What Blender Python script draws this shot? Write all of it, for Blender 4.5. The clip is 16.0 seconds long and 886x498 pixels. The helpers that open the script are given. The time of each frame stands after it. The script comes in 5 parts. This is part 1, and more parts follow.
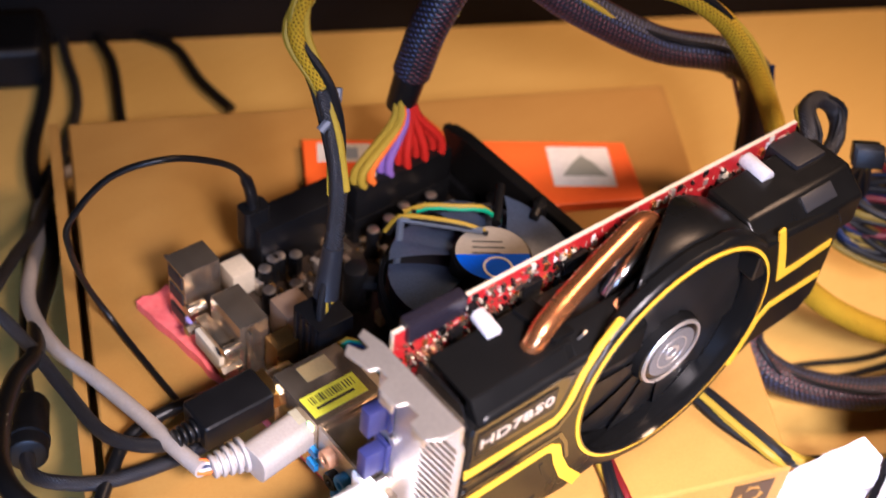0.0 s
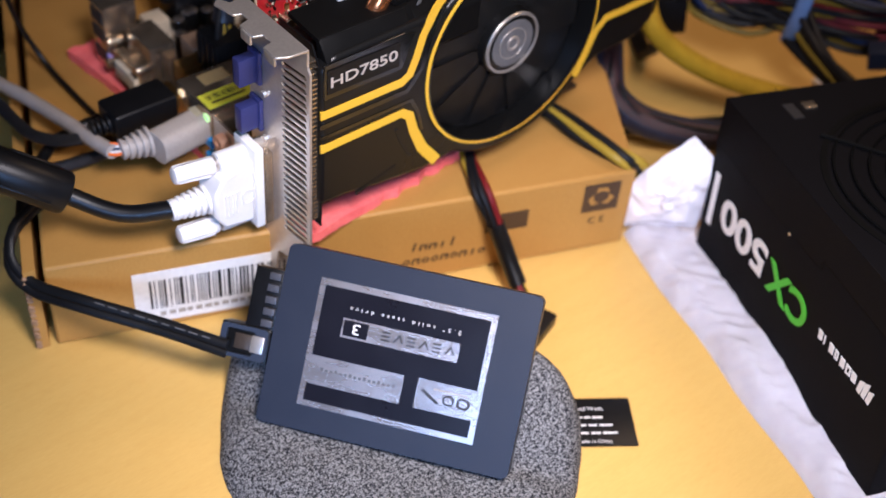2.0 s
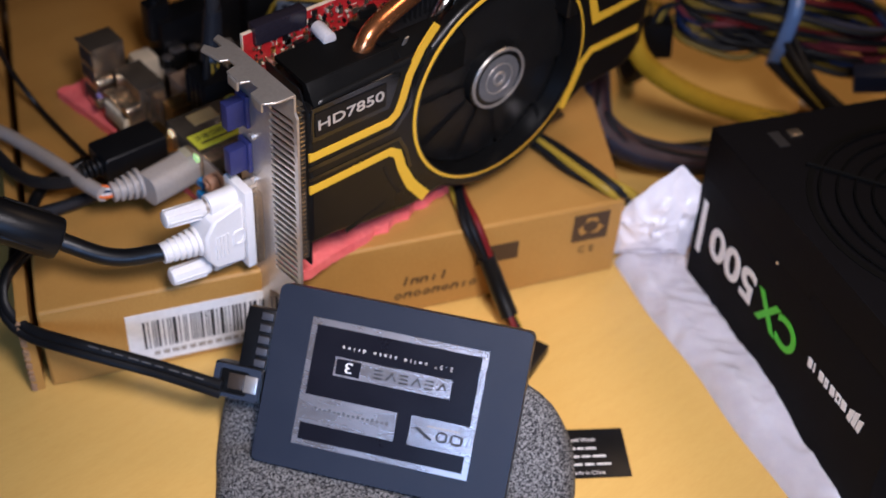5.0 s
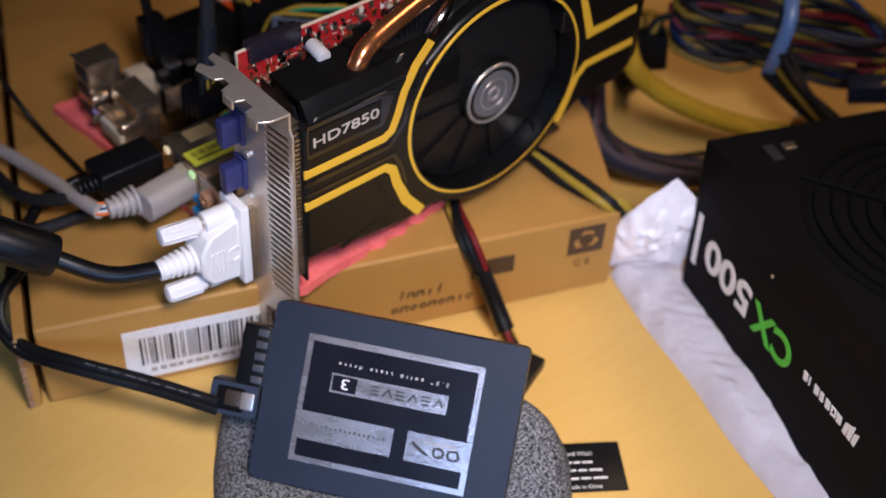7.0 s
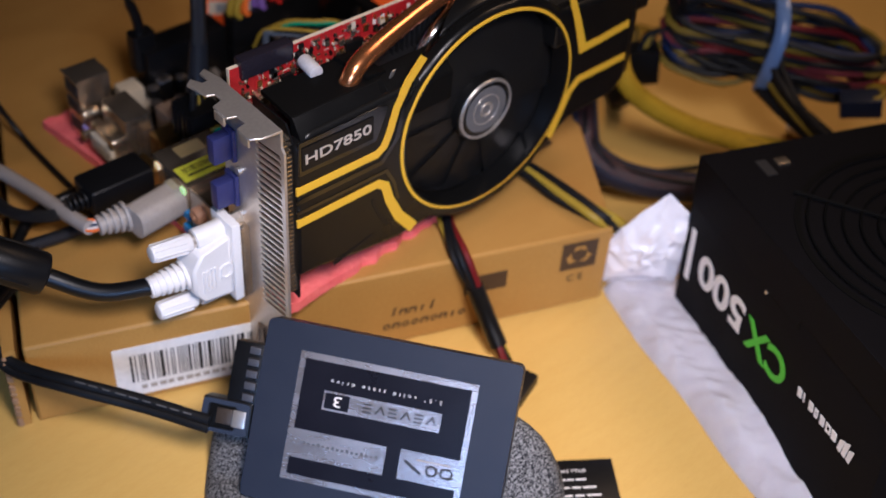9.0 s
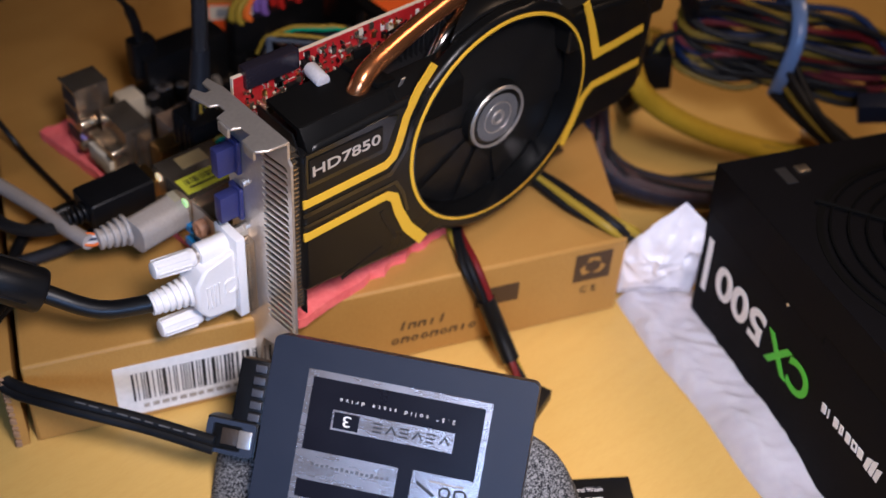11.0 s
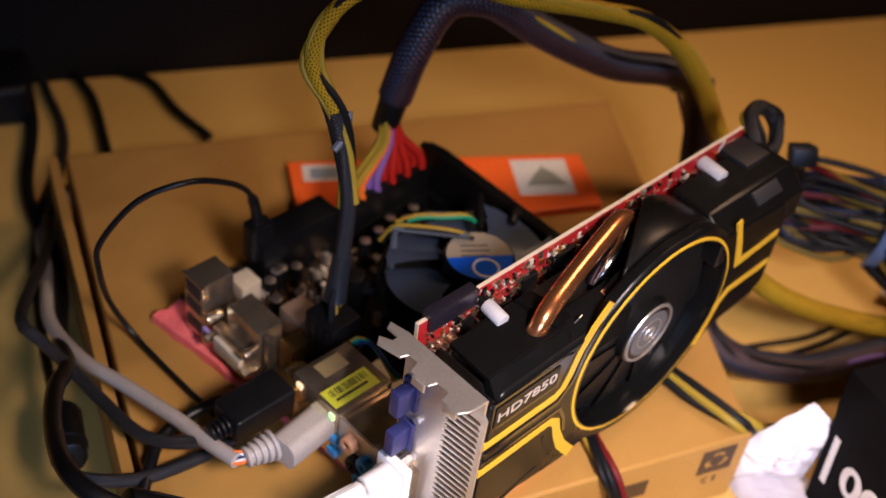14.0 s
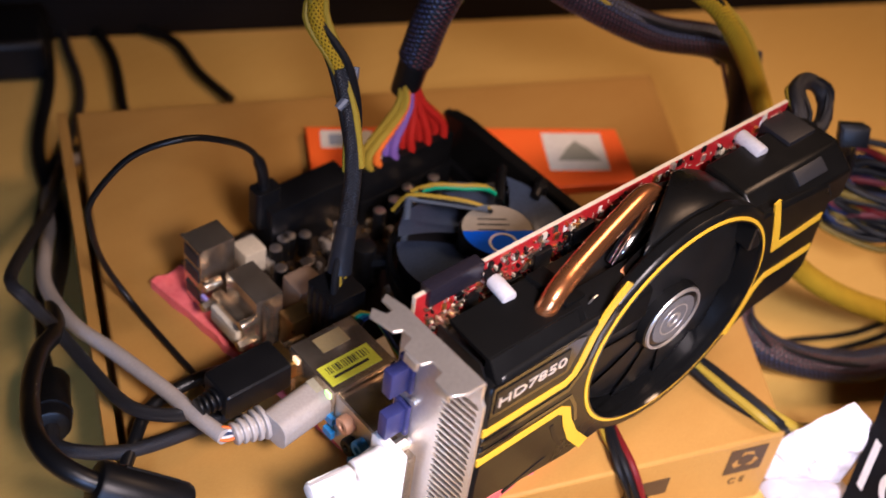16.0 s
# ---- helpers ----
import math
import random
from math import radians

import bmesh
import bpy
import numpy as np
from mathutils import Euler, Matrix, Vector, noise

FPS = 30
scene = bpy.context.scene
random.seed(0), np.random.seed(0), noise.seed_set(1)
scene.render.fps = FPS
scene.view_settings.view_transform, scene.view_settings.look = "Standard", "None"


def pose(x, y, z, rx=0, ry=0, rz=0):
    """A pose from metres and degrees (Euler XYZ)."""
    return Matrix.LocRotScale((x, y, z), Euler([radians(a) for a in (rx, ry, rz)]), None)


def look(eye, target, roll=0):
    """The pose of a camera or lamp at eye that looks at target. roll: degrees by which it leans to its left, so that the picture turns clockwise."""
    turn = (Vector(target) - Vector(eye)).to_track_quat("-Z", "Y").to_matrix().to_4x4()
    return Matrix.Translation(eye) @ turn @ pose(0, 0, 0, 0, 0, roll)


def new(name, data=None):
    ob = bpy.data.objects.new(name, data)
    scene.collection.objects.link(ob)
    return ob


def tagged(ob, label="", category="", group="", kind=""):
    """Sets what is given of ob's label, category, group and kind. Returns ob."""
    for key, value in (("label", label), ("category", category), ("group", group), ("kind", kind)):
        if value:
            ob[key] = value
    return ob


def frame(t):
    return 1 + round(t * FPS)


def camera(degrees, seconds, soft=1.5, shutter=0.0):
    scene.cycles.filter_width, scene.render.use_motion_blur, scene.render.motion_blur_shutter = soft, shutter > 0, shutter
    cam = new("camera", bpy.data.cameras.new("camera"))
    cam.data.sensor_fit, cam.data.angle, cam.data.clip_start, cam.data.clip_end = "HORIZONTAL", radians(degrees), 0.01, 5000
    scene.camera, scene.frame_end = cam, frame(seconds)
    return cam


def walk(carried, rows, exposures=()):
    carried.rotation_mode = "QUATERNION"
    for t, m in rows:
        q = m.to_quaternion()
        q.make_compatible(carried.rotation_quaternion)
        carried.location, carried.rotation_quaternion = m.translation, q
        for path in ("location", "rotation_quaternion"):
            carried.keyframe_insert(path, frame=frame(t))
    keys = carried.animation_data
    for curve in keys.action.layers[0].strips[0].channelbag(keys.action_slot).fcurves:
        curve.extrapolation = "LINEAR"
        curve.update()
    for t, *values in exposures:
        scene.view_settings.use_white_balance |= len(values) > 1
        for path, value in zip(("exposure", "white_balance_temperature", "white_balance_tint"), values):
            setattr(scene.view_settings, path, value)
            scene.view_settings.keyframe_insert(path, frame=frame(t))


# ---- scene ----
cam = camera(38.0, 16.0, 1.5, 0.2)
cam.data.dof.use_dof, cam.data.dof.focus_distance, cam.data.dof.aperture_fstop = True, 0.45, 8.2
ROWS = [
    (0.0, (-0.1894, -0.1372, 0.4396), (0.0591, 0.1209, 0.0908), 7.46),
    (0.5, (-0.1948, -0.1921, 0.4204), (0.0556, 0.0692, 0.0754), 6.92),
    (1.0, (-0.2083, -0.2501, 0.4039), (0.0392, 0.0155, 0.0601), 5.92),
    (1.5, (-0.2238, -0.2699, 0.4021), (0.0237, -0.0055, 0.0574), 5.93),
    (2.0, (-0.2305, -0.2835, 0.4071), (0.0154, -0.0178, 0.0622), 5.48),
    (2.5, (-0.2356, -0.2891, 0.4098), (0.0109, -0.0246, 0.0644), 5.42),
    (3.0, (-0.2346, -0.2878, 0.4075), (0.0111, -0.0222, 0.0623), 5.00),
    (3.5, (-0.2361, -0.2814, 0.4044), (0.0143, -0.0169, 0.0618), 5.32),
    (4.0, (-0.2286, -0.2819, 0.4091), (0.0191, -0.0151, 0.0664), 4.64),
    (6.5, (-0.2233, -0.2776, 0.4228), (0.0245, -0.0123, 0.0791), 4.21),
    (7.0, (-0.2224, -0.2790, 0.4230), (0.0257, -0.0124, 0.0804), 4.11),
    (7.5, (-0.2241, -0.2772, 0.4226), (0.0271, -0.0119, 0.0812), 4.42),
    (8.0, (-0.2269, -0.2731, 0.4240), (0.0280, -0.0114, 0.0826), 4.96),
    (8.5, (-0.2245, -0.2759, 0.4217), (0.0300, -0.0106, 0.0828), 4.59),
    (9.0, (-0.2212, -0.2754, 0.4228), (0.0318, -0.0093, 0.0834), 4.45),
    (11.5, (-0.2098, -0.2548, 0.4135), (0.0442, 0.0104, 0.0741), 4.14),
    (12.0, (-0.2016, -0.2508, 0.4131), (0.0471, 0.0154, 0.0706), 3.40),
    (12.5, (-0.2027, -0.2538, 0.4150), (0.0446, 0.0189, 0.0767), 2.68),
    (13.0, (-0.2276, -0.2013, 0.4327), (0.0233, 0.0639, 0.0911), 4.22),
    (13.5, (-0.2448, -0.1640, 0.4407), (0.0123, 0.0990, 0.1019), 5.03),
    (14.0, (-0.2485, -0.1457, 0.4680), (0.0316, 0.0934, 0.1299), 8.74),
    (14.5, (-0.2452, -0.1430, 0.4692), (0.0354, 0.0943, 0.1302), 8.51),
    (15.0, (-0.2136, -0.1443, 0.4533), (0.0575, 0.0972, 0.1096), 7.83),
    (15.5, (-0.2102, -0.1428, 0.4413), (0.0605, 0.1001, 0.0982), 8.84),
    (16.0, (-0.2174, -0.1445, 0.4415), (0.0433, 0.1076, 0.0973), 8.44),
]
EXPOSURES = [(0.0, 0.3, 4950, 21), (0.5, 0.3, 4850, 16), (1.0, -0.1, 4750, 14), (1.5, -0.58, 4700, 14), (2.0, -0.9, 4700, 14), (3.5, -1.13, 4700, 14), (4.0, -1.26, 4720, 14), (6.5, -1.38, 4750, 14), (12.5, -1.25, 4800, 14), (13.0, -1.12, 4950, 17), (13.5, -0.98, 5100, 19), (14.5, -0.60, 5250, 21), (15.0, -0.62, 5200, 21), (16.0, -0.36, 5050, 21)]
walk(cam, [(t, look(eye, target, roll)) for t, eye, target, roll in ROWS], EXPOSURES)

# ---- light ----
world = bpy.data.worlds.new("room_air")
scene.world = world
world.use_nodes = True
world.node_tree.nodes["Background"].inputs[0].default_value = (0.9, 0.75, 0.6, 1)
world.node_tree.nodes["Background"].inputs[1].default_value = 0.002


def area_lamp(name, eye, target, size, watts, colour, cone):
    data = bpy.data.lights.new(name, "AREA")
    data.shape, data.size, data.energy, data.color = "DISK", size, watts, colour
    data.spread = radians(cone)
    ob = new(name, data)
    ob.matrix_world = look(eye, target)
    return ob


area_lamp("desk_lamp", (-0.12, -0.29, 0.50), (0.01, -0.06, 0.03), 0.13, 1.75, (1.0, 0.75, 0.54), 62)
area_lamp("room_lamp", (0.52, -0.04, 0.70), (0.30, 0.13, 0.0), 0.22, 1.15, (1.0, 0.57, 0.25), 80)
# unseen cool source of unknown kind, added low at front left for bluish light
area_lamp("cool_left_fill", (-0.46, -0.52, 0.30), (-0.12, -0.10, 0.03), 0.32, 0.85, (0.56, 0.73, 1.0), 66)


# ---- materials ----
def rgb(c):
    return (c[0], c[1], c[2], 1.0)


def surface(name, base, rough=0.5, metal=0.0, dark=None, scale=60.0, fine=900.0, bump=0.15, spec=0.5, stretch=(1, 1, 1), coat=0.0, island=0.0, span=(0.3, 0.7)):
    """A painted, moulded or grown surface: two scales of mottling, fine relief and uneven gloss."""
    m = bpy.data.materials.new(name)
    m.use_nodes = True
    nt = m.node_tree
    b = nt.nodes["Principled BSDF"]
    link = nt.links.new
    pos = nt.nodes.new("ShaderNodeNewGeometry")
    mp = nt.nodes.new("ShaderNodeMapping")
    mp.inputs["Scale"].default_value = stretch
    link(pos.outputs["Position"], mp.inputs[0])
    n1, n2 = nt.nodes.new("ShaderNodeTexNoise"), nt.nodes.new("ShaderNodeTexNoise")
    for n, s in ((n1, scale), (n2, fine)):
        n.inputs["Scale"].default_value = s
        n.inputs["Detail"].default_value = 4
        link(mp.outputs[0], n.inputs["Vector"])
    add = nt.nodes.new("ShaderNodeMath")
    add.operation = "MULTIPLY_ADD"
    add.inputs[1].default_value = 0.55
    link(n2.outputs["Fac"], add.inputs[0])
    half = nt.nodes.new("ShaderNodeMath")
    half.operation = "MULTIPLY"
    half.inputs[1].default_value = 0.45
    link(n1.outputs["Fac"], half.inputs[0])
    link(half.outputs[0], add.inputs[2])
    ramp = nt.nodes.new("ShaderNodeValToRGB")
    ramp.color_ramp.elements[0].position, ramp.color_ramp.elements[1].position = span
    dark = dark or tuple(0.78 * v for v in base)
    ramp.color_ramp.elements[0].color, ramp.color_ramp.elements[1].color = rgb(dark), rgb(base)
    link(add.outputs[0], ramp.inputs[0])
    out = ramp.outputs[0]
    if island:
        info = nt.nodes.new("ShaderNodeNewGeometry")
        hsv = nt.nodes.new("ShaderNodeHueSaturation")
        mr = nt.nodes.new("ShaderNodeMapRange")
        mr.inputs[3].default_value, mr.inputs[4].default_value = 1 - island, 1 + island
        link(info.outputs["Random Per Island"], mr.inputs[0])
        link(mr.outputs[0], hsv.inputs["Value"])
        link(out, hsv.inputs["Color"])
        out = hsv.outputs[0]
    link(out, b.inputs["Base Color"])
    rr = nt.nodes.new("ShaderNodeMapRange")
    rr.inputs[3].default_value, rr.inputs[4].default_value = max(0.02, rough - 0.08), min(1, rough + 0.08)
    link(n1.outputs["Fac"], rr.inputs[0])
    link(rr.outputs[0], b.inputs["Roughness"])
    b.inputs["Metallic"].default_value = metal
    b.inputs["Specular IOR Level"].default_value = spec
    b.inputs["Coat Weight"].default_value = coat
    b.inputs["Coat Roughness"].default_value = 0.12
    if bump:
        bp = nt.nodes.new("ShaderNodeBump")
        bp.inputs["Strength"].default_value = bump
        bp.inputs["Distance"].default_value = 0.0006
        link(n2.outputs["Fac"], bp.inputs["Height"])
        link(bp.outputs[0], b.inputs["Normal"])
    return m


def woven(name, yarn, gap, around, along, rough=0.45, second=None, cut=0.2):
    """A braided sleeve: crossing strands over the tube's own coordinates, with the wires showing between them."""
    m = surface(name, yarn, rough, scale=200, fine=2500)
    nt = m.node_tree
    b = nt.nodes["Principled BSDF"]
    link = nt.links.new
    uv = nt.nodes.new("ShaderNodeUVMap")
    sep = nt.nodes.new("ShaderNodeSeparateXYZ")
    link(uv.outputs[0], sep.inputs[0])

    def op(kind, a, bb):
        n = nt.nodes.new("ShaderNodeMath")
        n.operation = kind
        for k, v in ((0, a), (1, bb)):
            if v is None:
                continue
            if isinstance(v, (int, float)):
                n.inputs[k].default_value = v
            else:
                link(v, n.inputs[k])
        return n.outputs[0]

    u, v = op("MULTIPLY", sep.outputs[0], around * 6.2832), op("MULTIPLY", sep.outputs[1], along * 6.2832)
    s1, s2 = op("SINE", op("ADD", u, v), None), op("SINE", op("SUBTRACT", u, v), None)
    cover = op("GREATER_THAN", op("MAXIMUM", s1, s2), cut)
    old = b.inputs["Base Color"].links[0].from_socket
    mix = nt.nodes.new("ShaderNodeMix")
    mix.data_type = "RGBA"
    link(cover, mix.inputs[0])
    if second:
        m2 = nt.nodes.new("ShaderNodeMix")
        m2.data_type = "RGBA"
        link(op("GREATER_THAN", op("SINE", op("MULTIPLY", sep.outputs[0], 3 * 6.2832), None), 0.1), m2.inputs[0])
        m2.inputs[6].default_value, m2.inputs[7].default_value = rgb(gap), rgb(second)
        link(m2.outputs[2], mix.inputs[6])
    else:
        mix.inputs[6].default_value = rgb(gap)
    link(old, mix.inputs[7])
    link(mix.outputs[2], b.inputs["Base Color"])
    bp = nt.nodes.new("ShaderNodeBump")
    bp.inputs["Strength"].default_value, bp.inputs["Distance"].default_value = 0.6, 0.0003
    link(op("MAXIMUM", s1, s2), bp.inputs["Height"])
    link(bp.outputs[0], b.inputs["Normal"])
    return m


WOOD = surface("birch_desktop", (0.62, 0.405, 0.10), 0.42, dark=(0.56, 0.35, 0.08), scale=25, fine=160, bump=0.04, stretch=(1.5, 9, 1), spec=0.35)
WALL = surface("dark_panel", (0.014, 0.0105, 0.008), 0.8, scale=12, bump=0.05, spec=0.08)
ROOM = surface("room_paint", (0.30, 0.26, 0.22), 0.8, scale=3, fine=100, bump=0.05)
CARD = surface("brown_cardboard", (0.42, 0.235, 0.050), 0.5, dark=(0.36, 0.19, 0.038), scale=30, fine=700, bump=0.12, spec=0.3, stretch=(1, 3, 1))
CARD_EDGE = surface("cardboard_edge", (0.33, 0.20, 0.10), 0.85, scale=200, fine=900, bump=0.5)
INK = surface("brown_ink", (0.065, 0.034, 0.014), 0.6, scale=150)
PAPER = surface("white_paper", (0.80, 0.78, 0.74), 0.5, scale=40, fine=400, bump=0.03)
BLACK_INK = surface("black_ink", (0.02, 0.02, 0.022), 0.5)
PINK = surface("pink_foam", (0.90, 0.21, 0.19), 0.8, dark=(0.76, 0.11, 0.11), scale=120, fine=500, bump=0.9)
ORANGE = surface("orange_card", (0.92, 0.155, 0.006), 0.42, dark=(0.82, 0.12, 0.005), scale=20, bump=0.05)
BLACK = surface("black_plastic", (0.007, 0.007, 0.0075), 0.36, dark=(0.004, 0.004, 0.0045), scale=80, fine=1800, bump=0.12, spec=0.25)
GLOSS = surface("glossy_black_plastic", (0.006, 0.006, 0.006), 0.14, dark=(0.004, 0.004, 0.004), scale=60, fine=1500, bump=0.02, coat=0.3)
SATIN = surface("satin_black_plastic", (0.0075, 0.0073, 0.007), 0.30, dark=(0.004, 0.004, 0.004), scale=60, fine=2200, bump=0.08, spec=0.25)
RUBBER = surface("black_cable_jacket", (0.006, 0.006, 0.0065), 0.36, scale=90, fine=1500, bump=0.1, spec=0.35)
YELLOW = surface("yellow_paint", (0.74, 0.44, 0.012), 0.35, dark=(0.70, 0.43, 0.012), scale=90, bump=0.05)
STEEL = surface("nickel_plate", (0.70, 0.65, 0.58), 0.34, metal=0.78, dark=(0.58, 0.53, 0.47), scale=50, fine=700, bump=0.06)
TIN = surface("tinned_steel", (0.74, 0.63, 0.47), 0.24, metal=0.92, dark=(0.36, 0.28, 0.19), scale=90, fine=900, bump=0.1)
DARK_METAL = surface("dark_fins", (0.06, 0.06, 0.065), 0.4, metal=0.8, scale=80)
SILVER = surface("silver_foil", (0.74, 0.70, 0.69), 0.36, metal=1.0, dark=(0.60, 0.57, 0.56), scale=70, fine=900, bump=0.05)
LABEL_SILVER = surface("brushed_label_silver", (0.80, 0.72, 0.68), 0.27, metal=0.92, dark=(0.54, 0.48, 0.44), scale=45, fine=1600, bump=0.10, stretch=(1, 1, 6))
PALE_RING = surface("pale_grey_print", (0.50, 0.47, 0.43), 0.36, metal=0.7)
HUB_GREY = surface("grey_hub_print", (0.13, 0.128, 0.13), 0.36, dark=(0.09, 0.09, 0.092), scale=140)
MATT = surface("matt_black_plastic", (0.0045, 0.0043, 0.004), 0.7, dark=(0.003, 0.003, 0.003), scale=80, fine=2000, bump=0.15, spec=0.06)
CHROME = surface("bright_chrome", (0.75, 0.73, 0.72), 0.14, metal=1.0, scale=60, bump=0.02)
COPPER = surface("copper_pipe", (1.0, 0.43, 0.16), 0.25, metal=0.94, dark=(0.85, 0.31, 0.10), scale=70, fine=500, bump=0.03)
RED_PCB = surface("red_circuit_board", (0.42, 0.016, 0.016), 0.35, dark=(0.27, 0.01, 0.012), scale=300, fine=900, bump=0.25)
PCB_EDGE = surface("bare_board_edge", (0.72, 0.62, 0.45), 0.6, scale=200)
BROWN_PCB = surface("dark_circuit_board", (0.045, 0.03, 0.018), 0.4, dark=(0.022, 0.015, 0.01), scale=300, fine=1200, bump=0.3)
WHITE = surface("white_plastic", (0.82, 0.80, 0.78), 0.38, dark=(0.77, 0.75, 0.73), scale=60, fine=900, bump=0.04)
GREY = surface("grey_plastic", (0.42, 0.38, 0.34), 0.42, scale=70, fine=900, bump=0.06)
GREY_JACKET = surface("grey_cable_jacket", (0.44, 0.40, 0.37), 0.45, scale=90, fine=900, bump=0.06)
BLUE_CAP = surface("blue_violet_plastic", (0.032, 0.035, 0.13), 0.35, dark=(0.026, 0.029, 0.11), scale=90, bump=0.05)
BLUE = surface("blue_print", (0.01, 0.11, 0.85), 0.35)
AQUA = surface("light_blue_plastic", (0.05, 0.30, 0.75), 0.4)
PEACH = surface("peach_plastic", (0.75, 0.42, 0.26), 0.45)
LABEL_GREY = surface("grey_label", (0.36, 0.32, 0.26), 0.5)
FAINT = surface("faint_grey_print", (0.10, 0.10, 0.105), 0.5)
LIME = surface("lime_label", (0.80, 0.82, 0.03), 0.45)
GREEN = surface("green_print", (0.10, 0.55, 0.015), 0.45)
SSD_BLUE = surface("blue_grey_lacquer", (0.019, 0.023, 0.037), 0.44, dark=(0.016, 0.020, 0.033), scale=100, fine=3000, bump=0.10, spec=0.22)
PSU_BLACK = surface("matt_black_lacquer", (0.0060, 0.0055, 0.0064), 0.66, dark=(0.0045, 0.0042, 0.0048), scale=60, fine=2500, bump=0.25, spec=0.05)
CHOKE = surface("brown_ferrite", (0.20, 0.135, 0.085), 0.6, scale=300, bump=0.3)
GOLD = surface("gold_contact", (0.80, 0.52, 0.18), 0.3, metal=1.0)
CREAM = surface("cream_plastic", (0.62, 0.55, 0.42), 0.45)
FELT = surface("grey_melange_felt", (0.24, 0.235, 0.23), 0.95, dark=(0.014, 0.014, 0.016), scale=900, fine=1700, bump=1.0, spec=0.1, span=(0.435, 0.585))
WRAP = surface("white_foam_wrap", (0.92, 0.90, 0.94), 0.2, dark=(0.82, 0.79, 0.84), scale=50, fine=130, bump=0.9, coat=0.9)
# the last two are darkened copies of yellow and pink, with shade in the colour
WIRES = {k: surface(k + "_wire", v, 0.5, scale=90, fine=900, bump=0.05, spec=0.2) for k, v in dict(
    yellow=(0.36, 0.25, 0.018), black=(0.007, 0.007, 0.008), red=(0.48, 0.018, 0.008), orange=(0.80, 0.17, 0.01),
    violet=(0.22, 0.12, 0.40), white=(0.7, 0.68, 0.65), green=(0.02, 0.30, 0.16), blue=(0.009, 0.02, 0.07), pink=(0.28, 0.045, 0.055), dark_red=(0.13, 0.008, 0.008), teal=(0.012, 0.09, 0.12), shaded_yellow=(0.21, 0.14, 0.012), shaded_pink=(0.15, 0.025, 0.03)).items()}
SLEEVE = woven("black_braid", (0.007, 0.007, 0.0085), (0.034, 0.034, 0.042), 14, 700, cut=-0.2)
SLEEVE_M = woven("many_wire_braid", (0.007, 0.007, 0.010), (0.05, 0.065, 0.15), 12, 420, second=(0.12, 0.03, 0.03), cut=-0.1)
YELLOW_BRAID = woven("yellow_braid", (0.46, 0.28, 0.003), (0.11, 0.065, 0.002), 12, 420, 0.7, cut=-0.1)
YELLOW_BRAID.node_tree.nodes["Principled BSDF"].inputs["Specular IOR Level"].default_value = 0.15
LED = bpy.data.materials.new("lit_led")
LED.use_nodes = True
LED.node_tree.nodes["Principled BSDF"].inputs["Emission Color"].default_value = (0.45, 1.0, 0.02, 1)
LED.node_tree.nodes["Principled BSDF"].inputs["Emission Strength"].default_value = 1.4
LED_AMBER = LED.copy()
LED_AMBER.name = "lit_amber_led"
LED_AMBER.node_tree.nodes["Principled BSDF"].inputs["Emission Color"].default_value = (1.0, 0.55, 0.02, 1)

# ---- builders: shapes are given in centimetres ----
CM = 0.01
FRAMES = {}  # for things that stand square: from the room's coordinates to their own


def thing(name, label, category, x=0, y=0, z=0, rz=0, group="", m=None):
    ob = new(name)
    ob.empty_display_size = 0.01
    place = m if m is not None else pose(x * CM, y * CM, z * CM, 0, 0, rz)
    ob.matrix_world = place
    FRAMES[ob] = place.inverted() if m is None and not rz else None
    return tagged(ob, label, category, group)


def mesh_from(bm, name, mat, smooth=True):
    bmesh.ops.scale(bm, vec=(CM, CM, CM), verts=bm.verts)
    bmesh.ops.recalc_face_normals(bm, faces=bm.faces)
    me = bpy.data.meshes.new(name)
    if smooth:
        for f in bm.faces:
            f.smooth = True
        for e in bm.edges:
            if len(e.link_faces) == 2 and e.calc_face_angle(0) > 0.6:
                e.smooth = False
    bm.to_mesh(me)
    bm.free()
    me.materials.append(mat)
    return me


def part(name, bm, mat, parent=None, label="", bevel=0.0, smooth=True):
    ob = new(name, mesh_from(bm, name, mat, smooth))
    if parent is not None:
        ob.parent = parent
        FRAMES[ob] = FRAMES.get(parent)
        if FRAMES[ob] is not None:
            ob.data.transform(FRAMES[ob])
    if label:
        ob["label"] = label
    if bevel:
        b = ob.modifiers.new("edge", "BEVEL")
        b.width, b.segments, b.limit_method, b.angle_limit = bevel * CM, 2, "ANGLE", radians(35)
    return ob


def lone(name, bm, mat, label, category, group="", kind="", bevel=0.0):
    return tagged(part(name, bm, mat, bevel=bevel), label, category, group, kind)


def box(x0, y0, z0, x1, y1, z1, bev=0.0, seg=2):
    bm = bmesh.new()
    bmesh.ops.create_cube(bm, size=1)
    for v in bm.verts:
        v.co = Vector(((x0 + x1) / 2 + v.co.x * (x1 - x0), (y0 + y1) / 2 + v.co.y * (y1 - y0), (z0 + z1) / 2 + v.co.z * (z1 - z0)))
    if bev:
        bmesh.ops.bevel(bm, geom=bm.edges[:], offset=bev, segments=seg, affect="EDGES", profile=0.6)
    return bm


def turn(bm, m):
    bmesh.ops.transform(bm, matrix=m, verts=bm.verts)
    return bm


def join(*bms):
    out = bmesh.new()
    for b in bms:
        me = bpy.data.meshes.new("tmp")
        b.to_mesh(me)
        b.free()
        out.from_mesh(me)
        bpy.data.meshes.remove(me)
    return out


